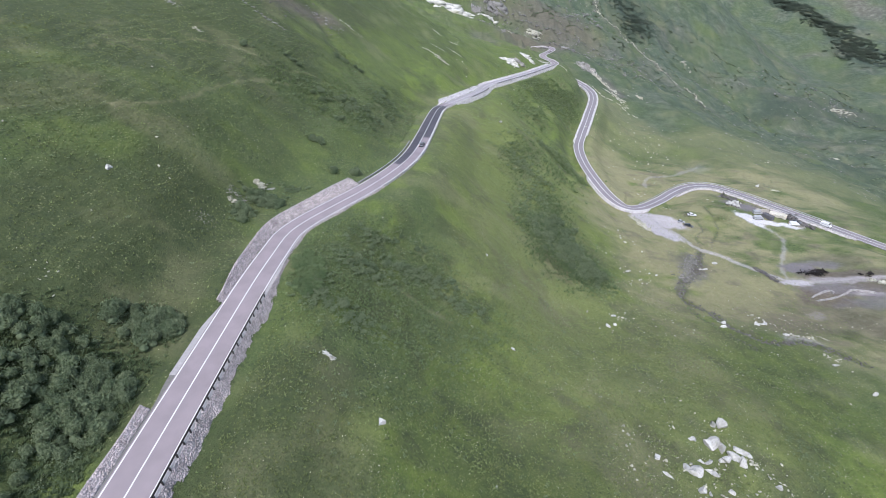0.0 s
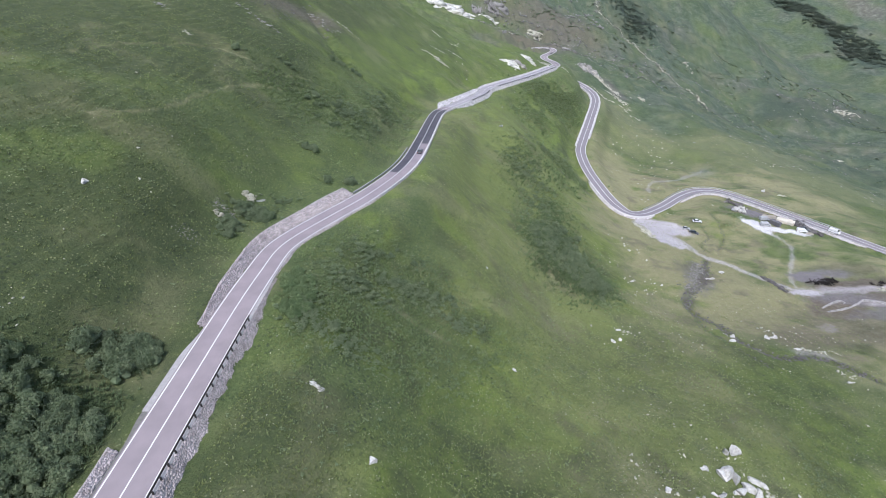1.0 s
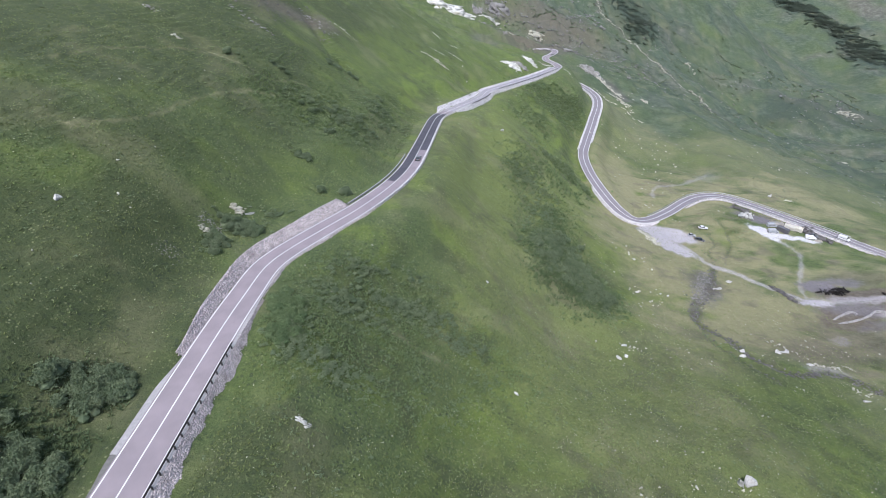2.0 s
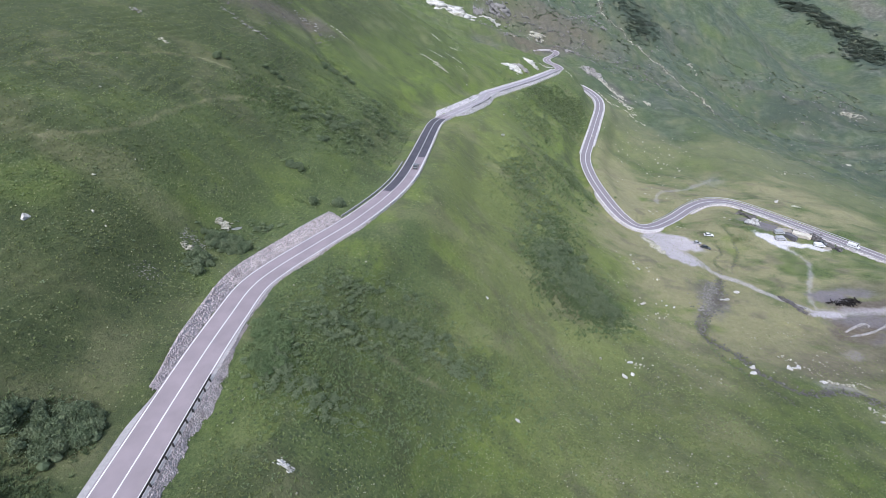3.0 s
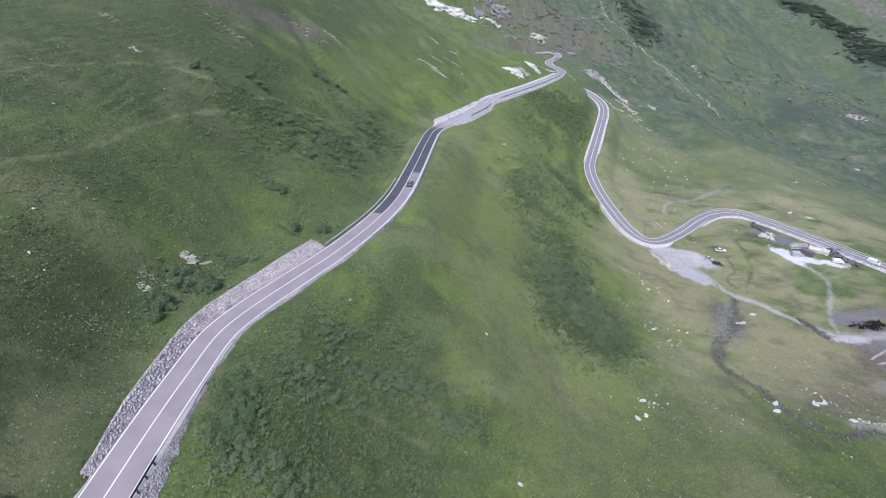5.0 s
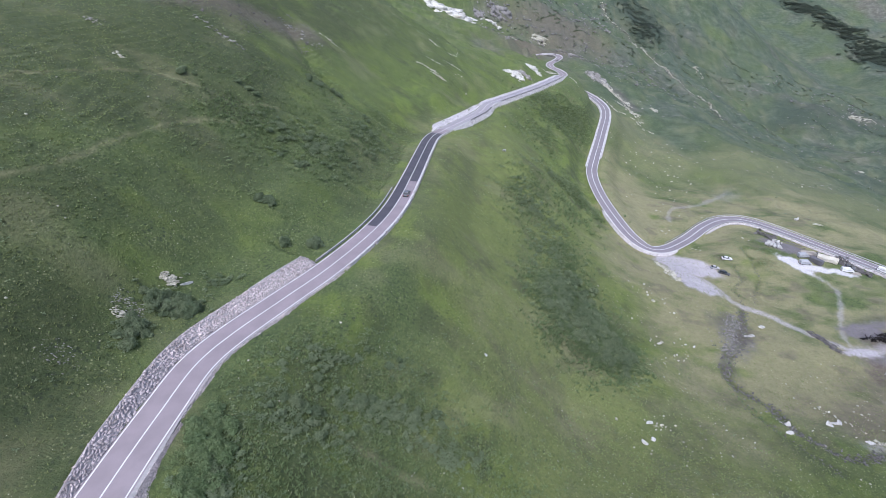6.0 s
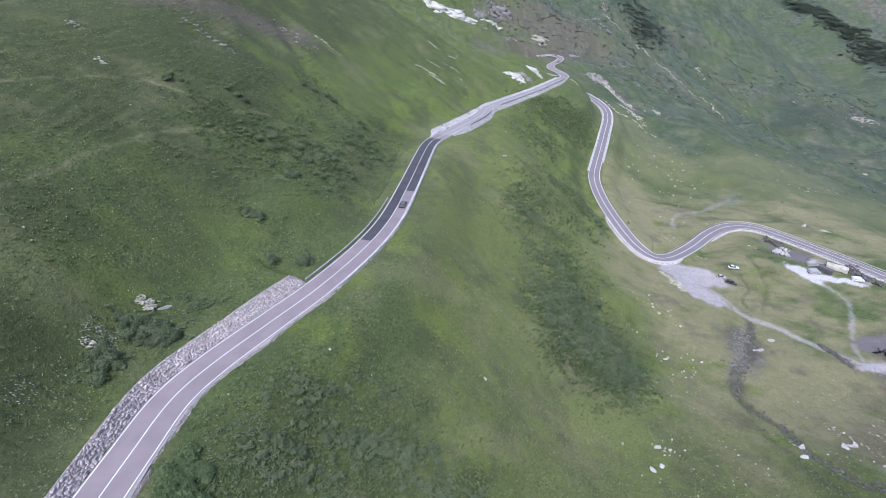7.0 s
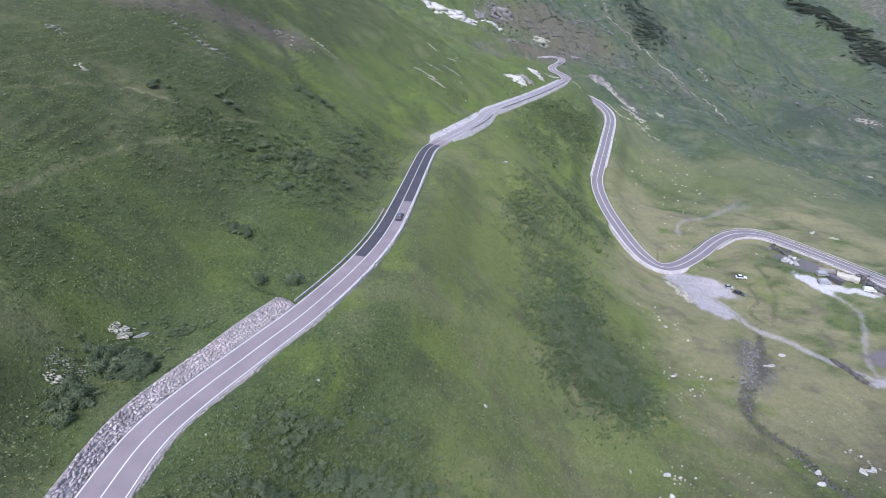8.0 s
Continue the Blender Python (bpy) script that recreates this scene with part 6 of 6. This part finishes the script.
def site_container(x, y, heading):
    """A steel site container with ribbed sides and a door."""
    root = tagged(new("site_container"), "dark grey steel site container in the works yard", "container")
    part("body", box_bm(5.6, 2.3, 2.3, 0.05, (0, 0, 1.25)), DARK_STEEL, root)
    for k in range(11):
        for side in (-1, 1):
            part("rib", box_bm(0.16, 0.06, 2.1, 0.01, (-2.5 + 0.5 * k, side * 1.17, 1.25)), DARK_STEEL, root)
    for side in (-1, 1):
        leaf = part("door", box_bm(0.06, 1.05, 2.0, 0.02, (2.83, side * 0.56, 1.25)), DARK_STEEL, root, "grey steel door")
        part("handle", box_bm(0.05, 0.05, 1.6, 0.01, (2.89, side * 0.2, 1.25)), GALVANISED, leaf, "pale locking bar")
    for k in (-1, 1):
        part("skid", box_bm(5.6, 0.18, 0.14, 0.02, (0, k * 0.8, 0.05)), STEEL, root)
    root.matrix_world = pose(*parked(x, y), 0, 0, heading)


def goods_stack(x, y, long, wide, tall, heading):
    """Stacked goods under a sagging tarpaulin weighed down at its hem."""
    root = tagged(new("tarpaulin_stack"), "low stack of goods under a beige tarpaulin", "tarpaulin")
    bm = bmesh.new()
    nx_, ny_ = 14, 8
    grid = []
    for i in range(nx_ + 1):
        u = 2 * i / nx_ - 1
        row = []
        for j in range(ny_ + 1):
            w = 2 * j / ny_ - 1
            edge = max(abs(u) ** 6, abs(w) ** 6)
            z = tall * (1 - edge) * (0.85 + 0.22 * noise.noise(Vector((u * 2.2, w * 1.8, 3.1)))) + 0.06
            row.append(bm.verts.new((u * long / 2, w * wide / 2, z)))
        grid.append(row)
    for a_, b_ in zip(grid, grid[1:]):
        for j in range(ny_):
            bm.faces.new((a_[j], b_[j], b_[j + 1], a_[j + 1]))
    bmesh.ops.solidify(bm, geom=bm.faces[:], thickness=0.04)
    part("cover", bm, BEIGE, root)
    for k in range(5):
        for side in (-1, 1):
            part("weight", box_bm(0.5, 0.3, 0.22, 0.05, (-long * 0.4 + k * long * 0.2, side * wide * 0.52, 0.1)), CONCRETE, root, "pale stone weight")
    root.matrix_world = pose(*parked(x, y), 0, 0, heading)


DARK_STEEL = speckled("dark_painted_steel", (0.07, 0.068, 0.075), (0.13, 0.125, 0.135), 2.0, 0.6)
BEIGE = speckled("beige_tarpaulin", (0.36, 0.33, 0.29), (0.52, 0.48, 0.43), 1.2, 0.8)
site_container(181.0, 247.2, -62)
goods_stack(183.2, 256.2, 7.5, 3.2, 1.1, -18)
goods_stack(196.4, 240.4, 4.0, 2.2, 0.7, -20)


def lumber(label, x, y, rx, ry, count, lo, hi):
    """A loose heap of dark beams and branches."""
    v, f = [], []
    corner = np.array([(a, b, c) for a in (-0.5, 0.5) for b in (-0.5, 0.5) for c in (-0.5, 0.5)])
    face = np.array([(0, 1, 3, 2), (4, 6, 7, 5), (0, 4, 5, 1), (2, 3, 7, 6), (0, 2, 6, 4), (1, 5, 7, 3)])
    for i in range(count):
        px, py = x + rng.normal(0, 0.5) * rx, y + rng.normal(0, 0.5) * ry
        size = np.array([rng.uniform(lo, hi), rng.uniform(0.15, 0.4), rng.uniform(0.15, 0.4)])
        m = np.array(pose(px, py, one(px, py) + rng.uniform(0.15, 1.1), rng.uniform(-20, 20), rng.uniform(-35, 35), rng.uniform(0, 180)))
        f.append(face + 8 * i)
        v.append((corner * size) @ m[:3, :3].T + m[:3, 3])
    return tagged(new("timber_heap", stuff_mesh("timber_heap", np.vstack(v), np.vstack(f), TIMBER)), label, "timber heap", kind="stuff")


lumber("heap of dark weathered beams and scrap", 172.5, 193.2, 6.5, 1.4, 50, 1.0, 3.2)
lumber("heap of dark weathered beams and scrap", 176.5, 195.5, 3.0, 1.5, 18, 1.0, 3.0)
lumber("dark scrap beside the track", 196, 192, 4, 1.5, 14, 0.8, 2.2)
flock("heap of pale quarried boulders in the works yard", 168.5, 261.5, 6.5, 4.5, 46, 2.1, -40, BOULDER, flat=0.8, pile=1.2)
flock("heap of pale quarried boulders in the works yard", 173.5, 266.5, 4.5, 3, 22, 1.7, -30, BOULDER, flat=0.8, pile=0.7)
flock("dark rubble below the road edge", 175, 279, 9, 4.5, 80, 1.7, -50, DARK_ROCK, pile=0.9)
outcrop(184, 272, 16, 1.6, 40, 1.3, DARK_ROCK, "dark rubble along the edge of the works yard", turn=-48)
flock("dark rubble behind the canvas shelter", 193, 255, 10, 3.0, 60, 1.5, -45, DARK_ROCK, pile=0.8)
flock("dark rubble and scrap beside the valley road", 201.5, 250, 15, 2.4, 120, 1.4, -68, DARK_ROCK, pile=1.2)
flock("dark rubble along the edge of the works yard", 200, 246, 14, 3.2, 90, 1.6, -50, DARK_ROCK, pile=0.8)
flock("white rubble tipped over the edge of the gravel yard", 105.5, 230.5, 8, 3.0, 70, 0.9, -50)
# dark stones paint the shaded face of the bank below the track
outcrop(148.8, 190.5, 13, 2.6, 150, 1.1, DARK_ROCK, "stone bank below the track, coloured dark for its shade", turn=-72, tall=0.4)
flock("pale stone and rubble beside the track", 197, 187, 8, 4, 50, 1.2, -20)


WALL_STONE = masonry_material("weathered_wall_stone", [(0.22, 0.21, 0.205), (0.35, 0.335, 0.33), (0.28, 0.27, 0.265)])


def ruin(label, points, thick, tall):
    """A dry-stone wall, partly fallen, along a line of corners, with loose stones at its foot."""
    line = curve_through([(x, y, 0) for x, y in points], 0.45)
    left = side_of(line)
    n = len(line)
    base = ground(line[:, 0], line[:, 1])
    worn = tall * (0.75 + 0.25 * fbm(np.arange(n) / 9, np.zeros(n), 3, 3)) * smooth(0, 4, np.arange(n)) + 0.15
    rows = []
    for off, up in ((-thick / 2, None), (-thick / 2.4, 1), (thick / 2.4, 1), (thick / 2, None)):
        xy = line[:, :2] + left * (off + rng.normal(0, 0.05, n))[:, None]
        rows.append(np.c_[xy, base - 0.4 if up is None else base + worn + rng.normal(0, 0.06, n)])
    faces = [(a * n + i, a * n + i + 1, (a + 1) * n + i + 1, (a + 1) * n + i) for a in range(3) for i in range(n - 1)]
    faces += [(0, n, 2 * n, 3 * n), (n - 1, 4 * n - 1, 3 * n - 1, 2 * n - 1)]
    wall = tagged(new("ruined_wall", mesh_of("ruined_wall", np.vstack(rows), faces, WALL_STONE)), label, "ruined wall")
    k = rng.integers(0, n, 5 * n)
    xy = line[k, :2] + left[k] * rng.normal(0, thick * 0.45, len(k))[:, None]
    near = np.hypot(*(xy - line[k, :2]).T) < thick * 0.45
    p = np.c_[xy, np.where(near, base[k] + worn[k], ground(xy[:, 0], xy[:, 1]))]
    v, f = lumps(p, rng.uniform(0.15, 0.4, len(p)), 0.6)
    loose = part("loose_stones", stuff_mesh("loose_stones", v, f, WALL_STONE), None, wall, "loose pale stones")
    loose["kind"] = "stuff"
    return wall


ruin("low ruined dry-stone wall forming a corner", [(160.4, 174.7), (165.5, 177.2), (170.8, 179.3), (171.7, 177.3)], 0.6, 1.0)
ruin("low ruined dry-stone wall beside bare soil", [(160.3, 171.7), (168.8, 173.4), (176, 176.5), (181.4, 179.3), (189.8, 177.1)], 0.55, 0.9)
